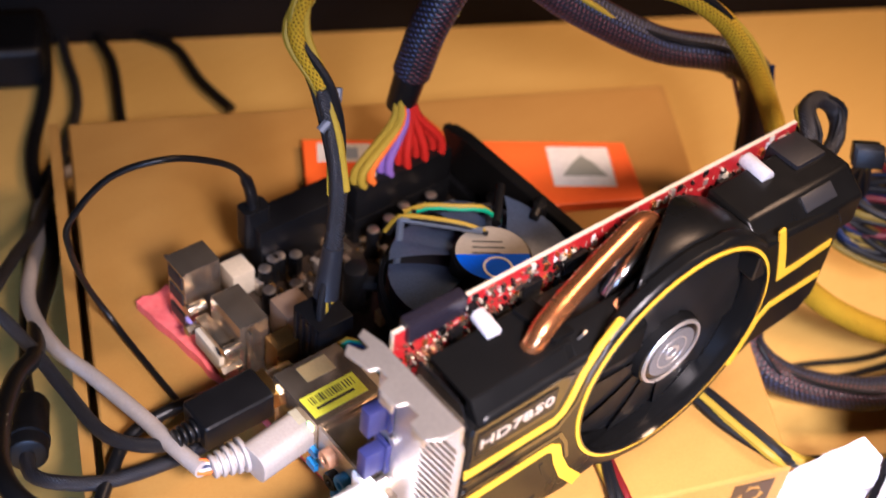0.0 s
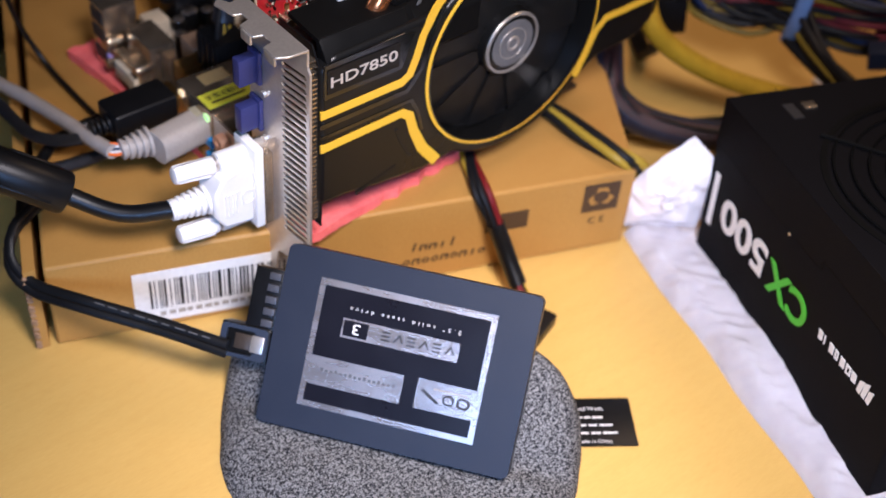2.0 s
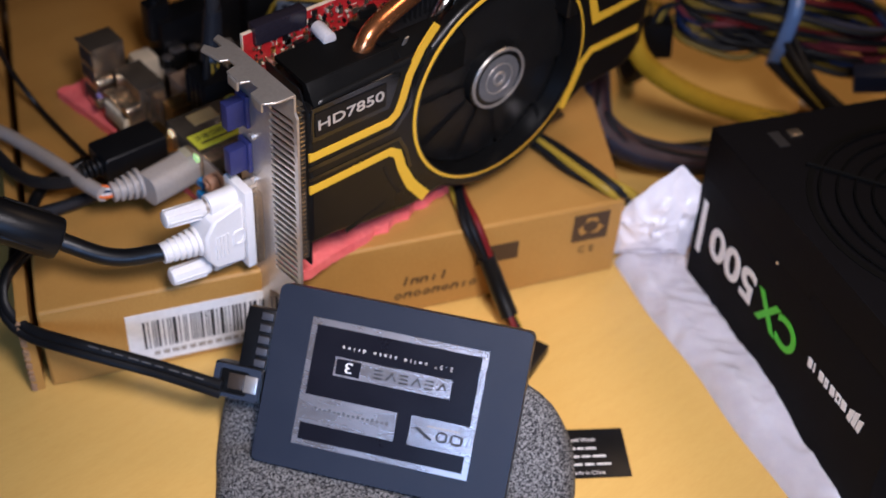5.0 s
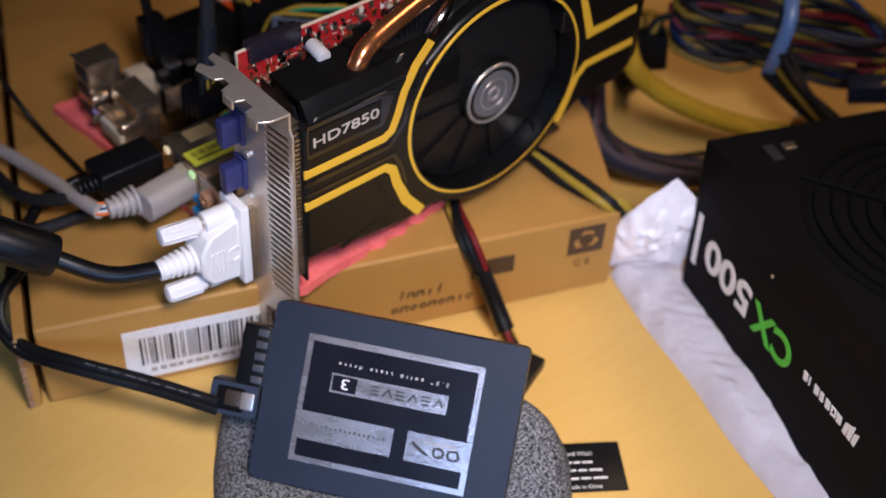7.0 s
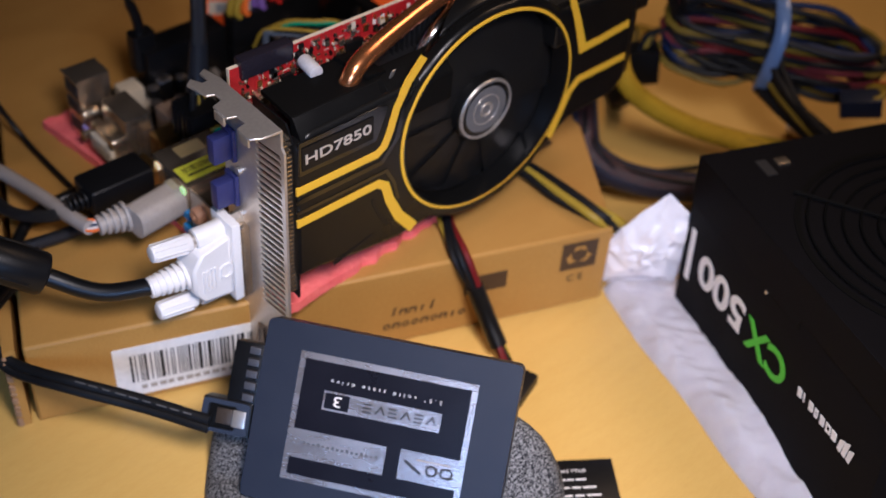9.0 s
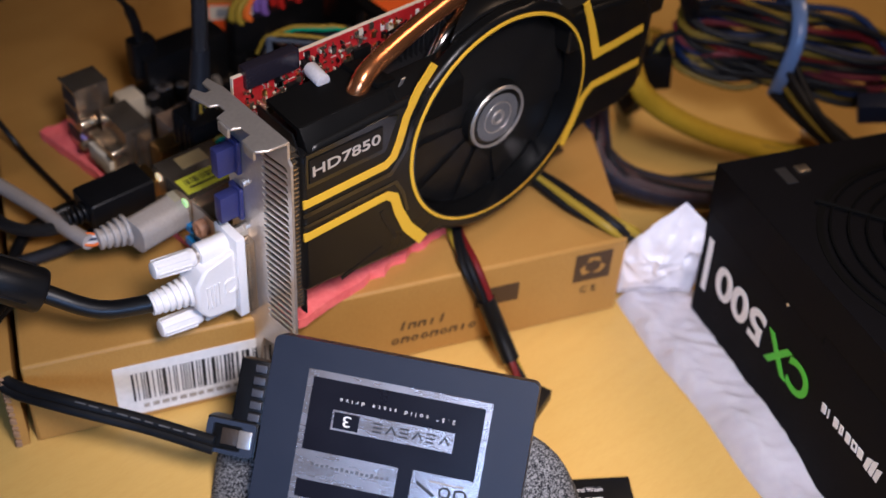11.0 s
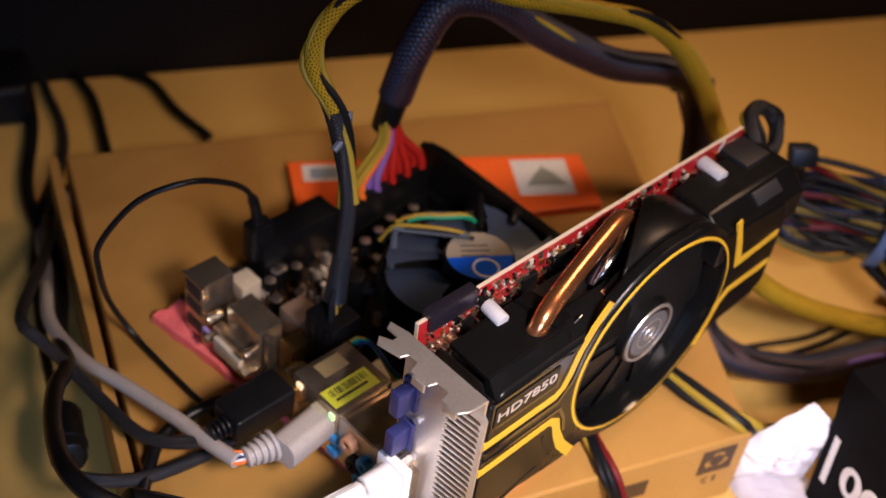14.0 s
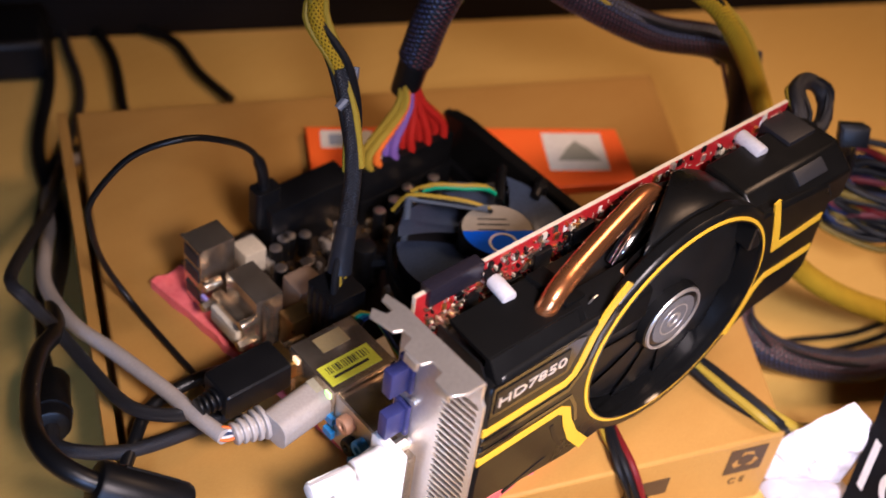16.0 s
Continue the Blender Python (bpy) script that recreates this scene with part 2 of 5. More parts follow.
def rod(p0, p1, r0, r1=None, n=20, bev=0.0):
    """A round bar from p0 to p1."""
    p0, p1 = Vector(p0), Vector(p1)
    d = p1 - p0
    bm = bmesh.new()
    bmesh.ops.create_cone(bm, cap_ends=True, segments=n, radius1=r0, radius2=r0 if r1 is None else r1, depth=d.length)
    if bev:
        es = [e for e in bm.edges if abs(e.verts[0].co.z - e.verts[1].co.z) < 1e-6]
        bmesh.ops.bevel(bm, geom=es, offset=bev, segments=2, affect="EDGES", profile=0.5)
    m = d.to_track_quat("Z", "Y").to_matrix().to_4x4()
    m.translation = (p0 + p1) / 2
    return turn(bm, m)


def lathe(profile, n=48, centre=(0, 0, 0), axis="y", start=0.0, closed=False):
    """Rings of (radius, height) turned about an axis through centre."""
    bm = bmesh.new()
    rings = []
    for r, h in profile:
        ring = []
        for k in range(n):
            a = start + 2 * math.pi * k / n
            p = (r * math.cos(a), h, r * math.sin(a)) if axis == "y" else (r * math.cos(a), r * math.sin(a), h)
            ring.append(bm.verts.new(Vector(centre) + Vector(p)))
        rings.append(ring)
    for a, b in zip(rings, rings[1:]):
        for k in range(n):
            bm.faces.new((a[k], a[(k + 1) % n], b[(k + 1) % n], b[k]))
    if closed:
        for k in range(n):
            bm.faces.new((rings[-1][k], rings[-1][(k + 1) % n], rings[0][(k + 1) % n], rings[0][k]))
    bmesh.ops.remove_doubles(bm, verts=bm.verts, dist=1e-4)
    return bm


def spread(u, v, w, plane):
    return {"xz": (u, w, v), "yz": (w, u, v), "xy": (u, v, w)}[plane]


def plate(outer, holes, w0, w1, plane="xz"):
    """A sheet with the given outline and holes, from w0 to w1 across its plane."""
    bm = bmesh.new()
    edges = []
    for loop in (outer, *holes):
        vs = [bm.verts.new(spread(u, v, w0, plane)) for u, v in loop]
        edges += [bm.edges.new((vs[k], vs[(k + 1) % len(vs)])) for k in range(len(vs))]
    bmesh.ops.triangle_fill(bm, use_beauty=True, use_dissolve=False, edges=edges)
    faces = bm.faces[:]
    ext = bmesh.ops.extrude_face_region(bm, geom=faces)
    shift = Vector(spread(0, 0, w1 - w0, plane))
    for v in ext["geom"]:
        if isinstance(v, bmesh.types.BMVert):
            v.co += shift
    return bm


def ribbon(points, width, w0, w1, plane="xz"):
    """A raised strip along a line."""
    pts = [Vector(p) for p in points]
    left, right = [], []
    for k, p in enumerate(pts):
        wd = width[k] if isinstance(width, (list, tuple)) else width
        a, b = pts[max(k - 1, 0)], pts[min(k + 1, len(pts) - 1)]
        d1, d2 = (p - a), (b - p)
        d1 = d1.normalized() if d1.length > 0 else d2.normalized()
        d2 = d2.normalized() if d2.length > 0 else d1
        t = (d1 + d2).normalized()
        nrm = Vector((-t.y, t.x))
        s = wd / 2 / max(0.5, nrm.dot(Vector((-d1.y, d1.x))))
        left.append(p + nrm * s)
        right.append(p - nrm * s)
    bm = bmesh.new()
    rows = [[bm.verts.new(spread(q.x, q.y, w, plane)) for q in line] for line, w in ((left, w0), (left, w1), (right, w1), (right, w0))]
    n = len(pts)
    for a, b in ((0, 1), (1, 2), (2, 3), (3, 0)):
        for k in range(n - 1):
            bm.faces.new((rows[a][k], rows[a][k + 1], rows[b][k + 1], rows[b][k]))
    bm.faces.new([rows[j][0] for j in range(4)])
    bm.faces.new([rows[j][-1] for j in range(4)])
    return bm


def smooth_line(points, step=0.35):
    """A Catmull-Rom line through the points."""
    ps = [Vector(p) for p in points]
    ps = [2 * ps[0] - ps[1], *ps, 2 * ps[-1] - ps[-2]]
    out = []
    for a, b, c, d in zip(ps, ps[1:], ps[2:], ps[3:]):
        n = max(2, int((c - b).length / step))
        for k in range(n):
            t = k / n
            out.append(0.5 * (2 * b + (c - a) * t + (2 * a - 5 * b + 4 * c - d) * t * t + (3 * b - a - 3 * c + d) * t ** 3))
    out.append(ps[-2])
    return out


def tube(points, r, n=10, step=0.35, flat=1.0):
    """A cable along a line. r: a radius, or a function of the share of the way. flat: its height over its width."""
    ps = smooth_line(points, step)
    bm = bmesh.new()
    uv = bm.loops.layers.uv.new("UVMap")
    up = Vector((0.3, 0.2, 1)).normalized()
    rings, run, far = [], 0.0, []
    for k, p in enumerate(ps):
        t = (ps[min(k + 1, len(ps) - 1)] - ps[max(k - 1, 0)]).normalized()
        s = up.cross(t)
        s = s.normalized() if s.length > 1e-3 else Vector((1, 0, 0))
        up = t.cross(s)
        rr = r(k / (len(ps) - 1)) if callable(r) else r
        rings.append([bm.verts.new(p + rr * (math.cos(a) * s + flat * math.sin(a) * up)) for a in [2 * math.pi * j / n for j in range(n)]])
        run += (p - ps[k - 1]).length * CM if k else 0
        far.append(run)
    for k, (a, b) in enumerate(zip(rings, rings[1:])):
        for j in range(n):
            f = bm.faces.new((a[j], a[(j + 1) % n], b[(j + 1) % n], b[j]))
            for lp, (uu, vv) in zip(f.loops, ((j, k), (j + 1, k), (j + 1, k + 1), (j, k + 1))):
                lp[uv].uv = (uu / n, far[vv])
    bm.faces.new(rings[0])
    bm.faces.new(rings[-1])
    return bm


def lettering(text, height, m, depth=0.01, bold=0.0, wide=1.0, width=0.0, align="LEFT", apart=1.0):
    """Raised letters: m takes the text's plane to the parent's, in centimetres."""
    cu = bpy.data.curves.new("letters", "FONT")
    cu.body, cu.size, cu.extrude, cu.offset, cu.align_x = text, height * 1.38, depth, bold, align
    cu.space_character = apart
    ob = bpy.data.objects.new("letters", cu)
    scene.collection.objects.link(ob)
    me = bpy.data.meshes.new_from_object(ob.evaluated_get(bpy.context.evaluated_depsgraph_get()))
    bpy.data.objects.remove(ob)
    bm = bmesh.new()
    bm.from_mesh(me)
    bpy.data.meshes.remove(me)
    if width:
        xs = [v.co.x for v in bm.verts]
        wide = width / (max(xs) - min(xs))
    return turn(bm, m @ Matrix.Diagonal((wide, 1, 1, 1)))


def frame_of(origin, right, up):
    """The matrix with the given origin and axes, in centimetres."""
    r, u = Vector(right).normalized(), Vector(up)
    u = (u - r * u.dot(r)).normalized()
    w = r.cross(u)
    m = Matrix((r, u, w)).transposed().to_4x4()
    m.translation = Vector(origin)
    return m


def metres(m):
    m = m.copy()
    m.translation = m.translation * CM
    return m

# ---- setting ----
WALL_A, WALL_B = Vector((10.3, 40.6)), Vector((53.0, 18.9))  # foot of the panel behind the desk
ALONG = (WALL_B - WALL_A).normalized()
BACK = Vector((-ALONG.y, ALONG.x))


def desk_place(a, b, z=0.0):
    p = WALL_A + ALONG * a + BACK * b
    return Vector((p.x, p.y, z))


def slab(a0, a1, b0, b1, z0, z1):
    bm = box(a0, b0, z0, a1, b1, z1)
    for v in bm.verts:
        v.co = desk_place(v.co.x, v.co.y, v.co.z)
    return bm


desk = thing("desk", "light birch wooden desk with a smooth lacquered top", "desk", 0, 0, -75)
part("desktop", slab(-90, 110, -95, 0, -2.5, 0), WOOD, desk, bevel=0.15)
for a, b in ((-86, -91), (106, -91), (-86, -5), (106, -5)):
    part("leg", slab(a - 2.5, a + 2.5, b - 2.5, b + 2.5, -75, -2.5), WOOD, desk)
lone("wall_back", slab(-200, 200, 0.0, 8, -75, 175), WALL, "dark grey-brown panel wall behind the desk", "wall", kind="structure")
lone("wall_left", slab(-208, -200, -260, 8, -75, 175), ROOM, "plain cream painted room wall", "wall", kind="structure")
lone("wall_right", slab(200, 208, -260, 8, -75, 175), ROOM, "plain cream painted room wall", "wall", kind="structure")
lone("wall_front", slab(-208, 208, -268, -260, -75, 175), ROOM, "plain cream painted room wall", "wall", kind="structure")
lone("ceiling", slab(-208, 208, -268, 8, 175, 180), ROOM, "plain cream painted ceiling", "ceiling", kind="structure")
lone("floor", slab(-208, 208, -268, 8, -80, -75), surface("floor_boards", (0.25, 0.16, 0.09), 0.5, stretch=(1, 8, 1)), "brown wooden room floor", "floor", kind="structure")

# ---- brown shipping carton ----
FL, FR, BR, BL = Vector((-10.8, 7.7)), Vector((13.15, -1.4)), Vector((26.6, 18.8)), Vector((-0.4, 31.9))
TOP = 4.39
carton = thing("carton", "flat brown cardboard carton with printed front and torn corner", "box", 5, 14, 0)


def quad_prism(q, z0, z1):
    bm = bmesh.new()
    a = [bm.verts.new((p.x, p.y, z0)) for p in q]
    b = [bm.verts.new((p.x, p.y, z1)) for p in q]
    bm.faces.new(a)
    bm.faces.new(b)
    for k in range(4):
        bm.faces.new((a[k], a[(k + 1) % 4], b[(k + 1) % 4], b[k]))
    return bm


def lerp(p, q, t):
    return p + (q - p) * t


part("body", quad_prism((FL, FR, BR, BL), 0.02, TOP), CARD, carton, bevel=0.14)
# the side flap stands a little off the body, with a dark slit behind it
SIDE = (BL - FL).normalized()
OUT = Vector((-SIDE.y, SIDE.x))
part("side_flap", quad_prism((FL + OUT * 0.75 - SIDE * 0.1, FL + OUT * 0.28, BL + OUT * 0.38, BL + OUT * 0.85), 0.02, TOP + 0.05), CARD, carton, "brown cardboard side flap standing off")
# fluted torn edge at the near corner
for k in range(16):
    z = 0.15 + k * 0.26
    q = FL + OUT * 0.6 - SIDE * (0.1 + 0.05 * math.sin(k * 2.3))
    part("flute", rod((q.x, q.y, z), (q.x + OUT.x * 0.2, q.y + OUT.y * 0.2, z + 0.12), 0.085, n=6), CARD_EDGE, carton)

FRONT = (FR - FL).normalized()
FACE = Vector((FRONT.y, -FRONT.x))


def on_front(s, z, off=0.02):
    p = FL + FRONT * s + FACE * off
    return Vector((p.x, p.y, z))


FRONT_M = frame_of(on_front(0, 0), (FRONT.x, FRONT.y, 0), (0, 0, 1))


def front_box(s0, z0, s1, z1, d=0.012):
    return turn(box(s0, z0, -0.03, s1, z1, d), FRONT_M)


sticker = part("address_label", front_box(3.3, 0.35, 10.2, 3.25, 0.01), PAPER, carton, "white paper label with a barcode")
random.seed(5)
s = 3.95
while s < 9.7:
    wd = random.choice((0.05, 0.05, 0.1, 0.15))
    part("bar", front_box(s, 1.15, s + wd, 2.75, 0.018), BLACK_INK, sticker)
    s += wd + random.choice((0.05, 0.06, 0.1, 0.14))
for k in range(13):
    part("print_bar", front_box(4.3 + 0.37 * k, 0.68, 4.53 + 0.37 * k + 0.04 * (k % 3), 0.9, 0.018), LABEL_GREY, sticker)
# the maker's mark is drawn as plain bars and a block
mark = part("printed_mark", front_box(18.6, 2.15, 20.6, 3.15), INK, carton, "dark brown printed mark")
random.seed(31)


def glyph(s0, z0, kind, h=0.36):
    """One plain stroke shape of the printed word: a ring, a slanted post or an arch."""
    lean = 0.22
    if kind == "ring":
        pts = [(0.17 * math.cos(k * math.pi / 7), h / 2 + h / 2 * math.sin(k * math.pi / 7)) for k in range(14)]
        hole = [(x * 0.5, h / 2 + (z - h / 2) * 0.62) for x, z in pts]
    elif kind == "arch":
        pts, hole = [(-0.18, 0), (-0.18, h), (0.14, h), (0.18, h * 0.8), (0.18, 0), (0.08, 0), (0.08, h * 0.72), (-0.08, h * 0.72), (-0.08, 0)], None
    else:
        pts, hole = [(-0.05, 0), (-0.05, h), (0.05, h), (0.05, 0)], None
    slope = lambda q: [(s0 + x + lean * z, z0 + z) for x, z in q]
    return turn(plate(slope(pts), [slope(hole)] if hole else [], -0.02, 0.012, "xy"), FRONT_M)


for s0, z0, kinds in ((15.3, 1.78, ("post", "arch", "arch", "post", "post")), (15.0, 0.98, ("ring", "arch", "ring", "ring", "arch", "ring", "arch", "post", "ring"))):
    for k, kind in enumerate(kinds):
        part("stroke", glyph(s0 + 0.44 * k, z0, kind, 0.5 if kind == "post" and k % 2 == 0 else 0.34), INK, carton)
# square recycling seal: a dark block with three pale arms
seal_holes = []
for k in range(3):
    a0 = radians(90 + 120 * k)
    c, s = math.cos(a0), math.sin(a0)
    seal_holes.append([(24.08 + 0.78 * (c * u - s * v), 3.15 + 0.7 * (s * u + c * v)) for u, v in ((0.28, -0.5), (0.75, -0.32), (0.82, 0.28), (0.3, 0.42), (0.5, 0.0))])
part("printed_square", turn(plate([(23.2, 2.35), (24.95, 2.35), (24.95, 3.95), (23.2, 3.95)], seal_holes, -0.02, 0.012, "xy"), FRONT_M), INK, carton)
part("printed_letters", lettering("C E", 0.4, FRONT_M @ Matrix.Translation((23.6, 1.6, 0)), 0.012), INK, carton)

# ---- orange booklet box with white labels, lying on the carton ----
booklet = thing("orange_box", "flat orange card box with white labels", "box", 13, 19, TOP)
OQ = [Vector(p) for p in ((5.0, 19.7), (18.9, 12.6), (20.9, 16.1), (7.9, 24.6))]
part("body", quad_prism(OQ, TOP, TOP + 0.5), ORANGE, booklet, bevel=0.05)
OX = (OQ[2] - OQ[3]).normalized()
OY = Vector((-OX.y, OX.x))


def on_booklet(u0, v0, u1, v1, z):
    m = frame_of((OQ[3].x, OQ[3].y, 0), (OX.x, OX.y, 0), (OY.x, OY.y, 0))
    return turn(box(u0, v0, z, u1, v1, z + 0.02), m)


lab = part("label", on_booklet(0.7, -1.6, 3.2, -0.3, TOP + 0.5), PAPER, booklet, "white label with a small blue picture")
part("print_block", on_booklet(1.1, -1.4, 2.6, -0.6, TOP + 0.515), surface("faded_blue_print", (0.30, 0.36, 0.48), 0.5), lab)
lab = part("label", on_booklet(11.6, -3.2, 14.6, -0.4, TOP + 0.5), PAPER, booklet, "white label with a grey drawing")
part("print_block", turn(plate([(12.1, -2.5), (14.3, -2.5), (13.7, -1.5), (13.2, -1.0), (12.7, -1.6)], [], TOP + 0.515, TOP + 0.53, "xy"), frame_of((OQ[3].x, OQ[3].y, 0), (OX.x, OX.y, 0), (OY.x, OY.y, 0))), surface("faded_grey_print", (0.30, 0.31, 0.26), 0.5), lab)

# ---- pink antistatic foam under the board ----
bm = bmesh.new()
rows = []
for i in range(37):
    row = []
    for j in range(37):
        y = 2.95 + 16.8 * j / 36
        x = lerp(-3.5 + (19.8 - y) * 0.13, 9.6, i / 36)
        y += 0.09 * (x + 1) * (1 - j / 36)
        nz = noise.noise(Vector((x * 0.9, y * 0.9, 0)))
        edge = (0.25 * noise.noise(Vector((y * 1.7, 3, 0)))) if i in (0, 36) else 0
        row.append(bm.verts.new((x + edge, y + (0.25 * noise.noise(Vector((x * 1.7, 7, 0))) if j in (0, 36) else 0), TOP + 0.5 + 0.08 * nz)))
    rows.append(row)
for i in range(36):
    for j in range(36):
        bm.faces.new((rows[i][j], rows[i + 1][j], rows[i + 1][j + 1], rows[i][j + 1]))
ext = bmesh.ops.extrude_edge_only(bm, edges=[e for e in bm.edges if e.is_boundary])
for v in ext["geom"]:
    if isinstance(v, bmesh.types.BMVert):
        v.co.z = TOP + 0.01
lone("foam_sheet", bm, PINK, "pink antistatic foam sheet on the carton", "foam")

# ---- graphics card ----
card = thing("graphics_card", "black graphics card with yellow trim and one large fan", "graphics card", 7, 4, 5.0)
FY = 2.16
HX, HZ = 8.08, 10.96


def arc(r, a0, a1, n):
    return [(HX + r * math.cos(radians(a0 + (a1 - a0) * k / n)), HZ + r * math.sin(radians(a0 + (a1 - a0) * k / n))) for k in range(n + 1)]


outline = [(-1.5, 7.12), (-0.3, 7.05), (1.3, 6.76), (3.6, 6.5), *arc(5.15, 236, 305, 14), (12.0, 7.6), (13.2, 8.4), (15.9, 8.6), (16.5, 9.2), (16.5, 13.0), (15.9, 13.9), (12.6, 14.3), *arc(5.0, 42, 75, 8), *arc(4.86, 80, 132, 12), (4.2, 14.0), (-0.9, 13.9), (-1.5, 13.4)]
shroud = part("shroud", plate(outline, [arc(4.5, 0, 352.5, 47)], FY, 2.85), SATIN, card, "satin black moulded plastic shroud", bevel=0.18)
# fan housing hump and the roofs over both ends
bm = bmesh.new()
HUMP = ((2.8, 4.86), (3.1, 5.0), (3.9, 5.02), (4.7, 4.95), (5.0, 4.8))
shell = []
for y, r in HUMP:
    stop = math.degrees(math.acos(max(-1, min(1, (5.6 + (y - 2.8) * 1.75 - HX) / r))))
    pair = []
    for rad in (r, 4.52):
        pair.append([bm.verts.new((HX + rad * math.cos(radians(-75 + (stop + 75) * k / 40)), y, HZ + rad * math.sin(radians(-75 + (stop + 75) * k / 40)))) for k in range(41)])
    shell.append(pair)
for (o0, i0), (o1, i1) in zip(shell, shell[1:]):
    for k in range(40):
        bm.faces.new((o0[k], o0[k + 1], o1[k + 1], o1[k]))
        bm.faces.new((i0[k], i1[k], i1[k + 1], i0[k + 1]))
    for k in (0, 40):
        bm.faces.new((o0[k], o1[k], i1[k], i0[k]))
for o, i in (shell[0], shell[-1]):
    for k in range(40):
        bm.faces.new((o[k], i[k], i[k + 1], o[k + 1]))
bmesh.ops.recalc_face_normals(bm, faces=bm.faces[:])
part("fan_housing", bm, SATIN, shroud, bevel=0.08)
part("left_roof", plate([(FY + 0.02, 13.55), (2.75, 14.42), (4.7, 14.5), (4.7, 14.3), (2.9, 14.2), (2.9, 12.5), (FY + 0.02, 12.5)], [], -1.2, 2.9, "yz"), MATT, shroud, "matt black angular top plate", bevel=0.04)
part("chamfer_panel", turn(box(-2.05, -0.52, -0.03, 1.75, 0.52, 0.03, 0.02), frame_of((0.85, 2.42, 13.98), (1, 0, 0), (0, 0.56, 0.83))), SATIN, shroud, "glossy dark slanted panel")
part("roof_step", turn(box(-0.5, -0.9, -0.1, 0.5, 0.9, 0.1, 0.03), pose(2.7, 3.85, 14.45, 0, 14, 8)), MATT, shroud)
part("left_roof", plate([(FY + 0.05, 13.8), (2.9, 14.35), (3.5, 14.4), (3.5, 12.5), (FY + 0.05, 12.5)], [], 2.9, 6.0, "yz"), MATT, shroud, bevel=0.07)
part("right_roof", plate([(FY + 0.05, 13.9), (3.2, 14.7), (5.1, 14.75), (5.1, 12.5), (FY + 0.05, 12.5)], [], 11.6, 17.3, "yz"), SATIN, shroud, bevel=0.12)
part("end_block", box(16.2, 2.6, 8.8, 17.3, 5.1, 14.2, 0.3, 3), SATIN, shroud)
part("roof_notch", turn(box(-0.85, -0.3, -0.05, 0.85, 0.3, 0.05, 0.03), frame_of((15.1, 2.78, 14.42), (1, 0, 0), (0, 0.8, 0.6))), surface("grey_tab", (0.03, 0.03, 0.033), 0.4), shroud)
# raised fields beside the trim
part("badge_field", plate([(-1.4, 12.15), (2.2, 12.15), (2.75, 13.6), (2.2, 13.75), (-1.4, 13.7)], [], FY - 0.05, FY + 0.05), GLOSS, shroud, bevel=0.03)
part("badge", plate([(-1.25, 12.4), (2.0, 12.4), (2.0, 13.45), (-1.25, 13.45)], [], FY - 0.09, FY), BLACK, shroud)
part("model_number", lettering("HD7850", 0.45, frame_of((-1.18, FY - 0.1, 12.68), (1, 0, 0.03), (0, 0, 1)), 0.012, 0.006, width=3.02), surface("silver_print", (0.80, 0.77, 0.73), 0.36, metal=0.6), shroud, "silver raised model number HD7850")
part("groove", ribbon([(-1.5, 10.95), (2.5, 10.98), (3.2, 11.8), (3.5, 13.1), (4.1, 14.2)], 0.22, FY - 0.03, FY + 0.04), GLOSS, shroud)
part("groove", ribbon([(-1.5, 10.42), (2.75, 10.45), (3.15, 9.7), (3.4, 8.7)], 0.16, FY - 0.03, FY + 0.04), GLOSS, shroud)
part("groove", ribbon([(2.1, 9.3), (2.35, 8.6), (2.9, 7.6)], 0.16, FY - 0.025, FY + 0.04), BLACK, shroud)
part("groove", ribbon([(0.2, 6.9), (2.2, 7.4)], 0.16, FY - 0.025, FY + 0.04), BLACK, shroud)
part("yellow_trim", ribbon([(-1.5, 11.47), (2.25, 11.5), (2.6, 11.72), (2.85, 12.3), (3.15, 13.3), (3.7, 14.3), (4.4, 15.1)], 0.36, FY - 0.035, FY + 0.05), YELLOW, shroud, "yellow painted trim line")
part("yellow_trim", ribbon([(-1.5, 9.9), (2.35, 9.98), (2.72, 9.7), (2.95, 8.9), (3.45, 7.8), (4.3, 6.7)], [0.36, 0.36, 0.4, 0.42, 0.48, 0.5], FY - 0.035, FY + 0.05), YELLOW, shroud, "yellow painted trim line")
part("yellow_trim", ribbon([(12.25, 14.75), (12.8, 13.4), (13.3, 11.95), (14.3, 12.0), (16.1, 12.15)], [0.3, 0.36, 0.42, 0.36, 0.36], FY - 0.035, FY + 0.05), YELLOW, shroud, "yellow painted trim line")
part("yellow_trim", ribbon([(11.95, 7.85), (12.35, 8.7), (12.85, 9.9), (13.35, 10.36), (16.2, 10.42)], 0.34, FY - 0.035, FY + 0.05), YELLOW, shroud, "yellow painted trim line")
part("yellow_ring", lathe([(4.49, FY + 0.12), (4.49, FY - 0.03), (4.51, FY - 0.045), (4.62, FY - 0.045), (4.64, FY - 0.03), (4.64, FY + 0.12)], 96, (HX, 0, HZ), closed=True), YELLOW, shroud, "yellow painted ring around the fan")
part("rim", lathe([(4.45, FY - 0.06), (4.40, FY + 0.1), (4.38, 3.2), (4.5, 3.2), (4.5, FY - 0.06)], 96, (HX, 0, HZ), closed=True), GLOSS, shroud)
MATT_SHEEN = surface("soft_black_blade", (0.02, 0.019, 0.018), 0.40, scale=40, fine=2000, bump=0.05, spec=0.35)
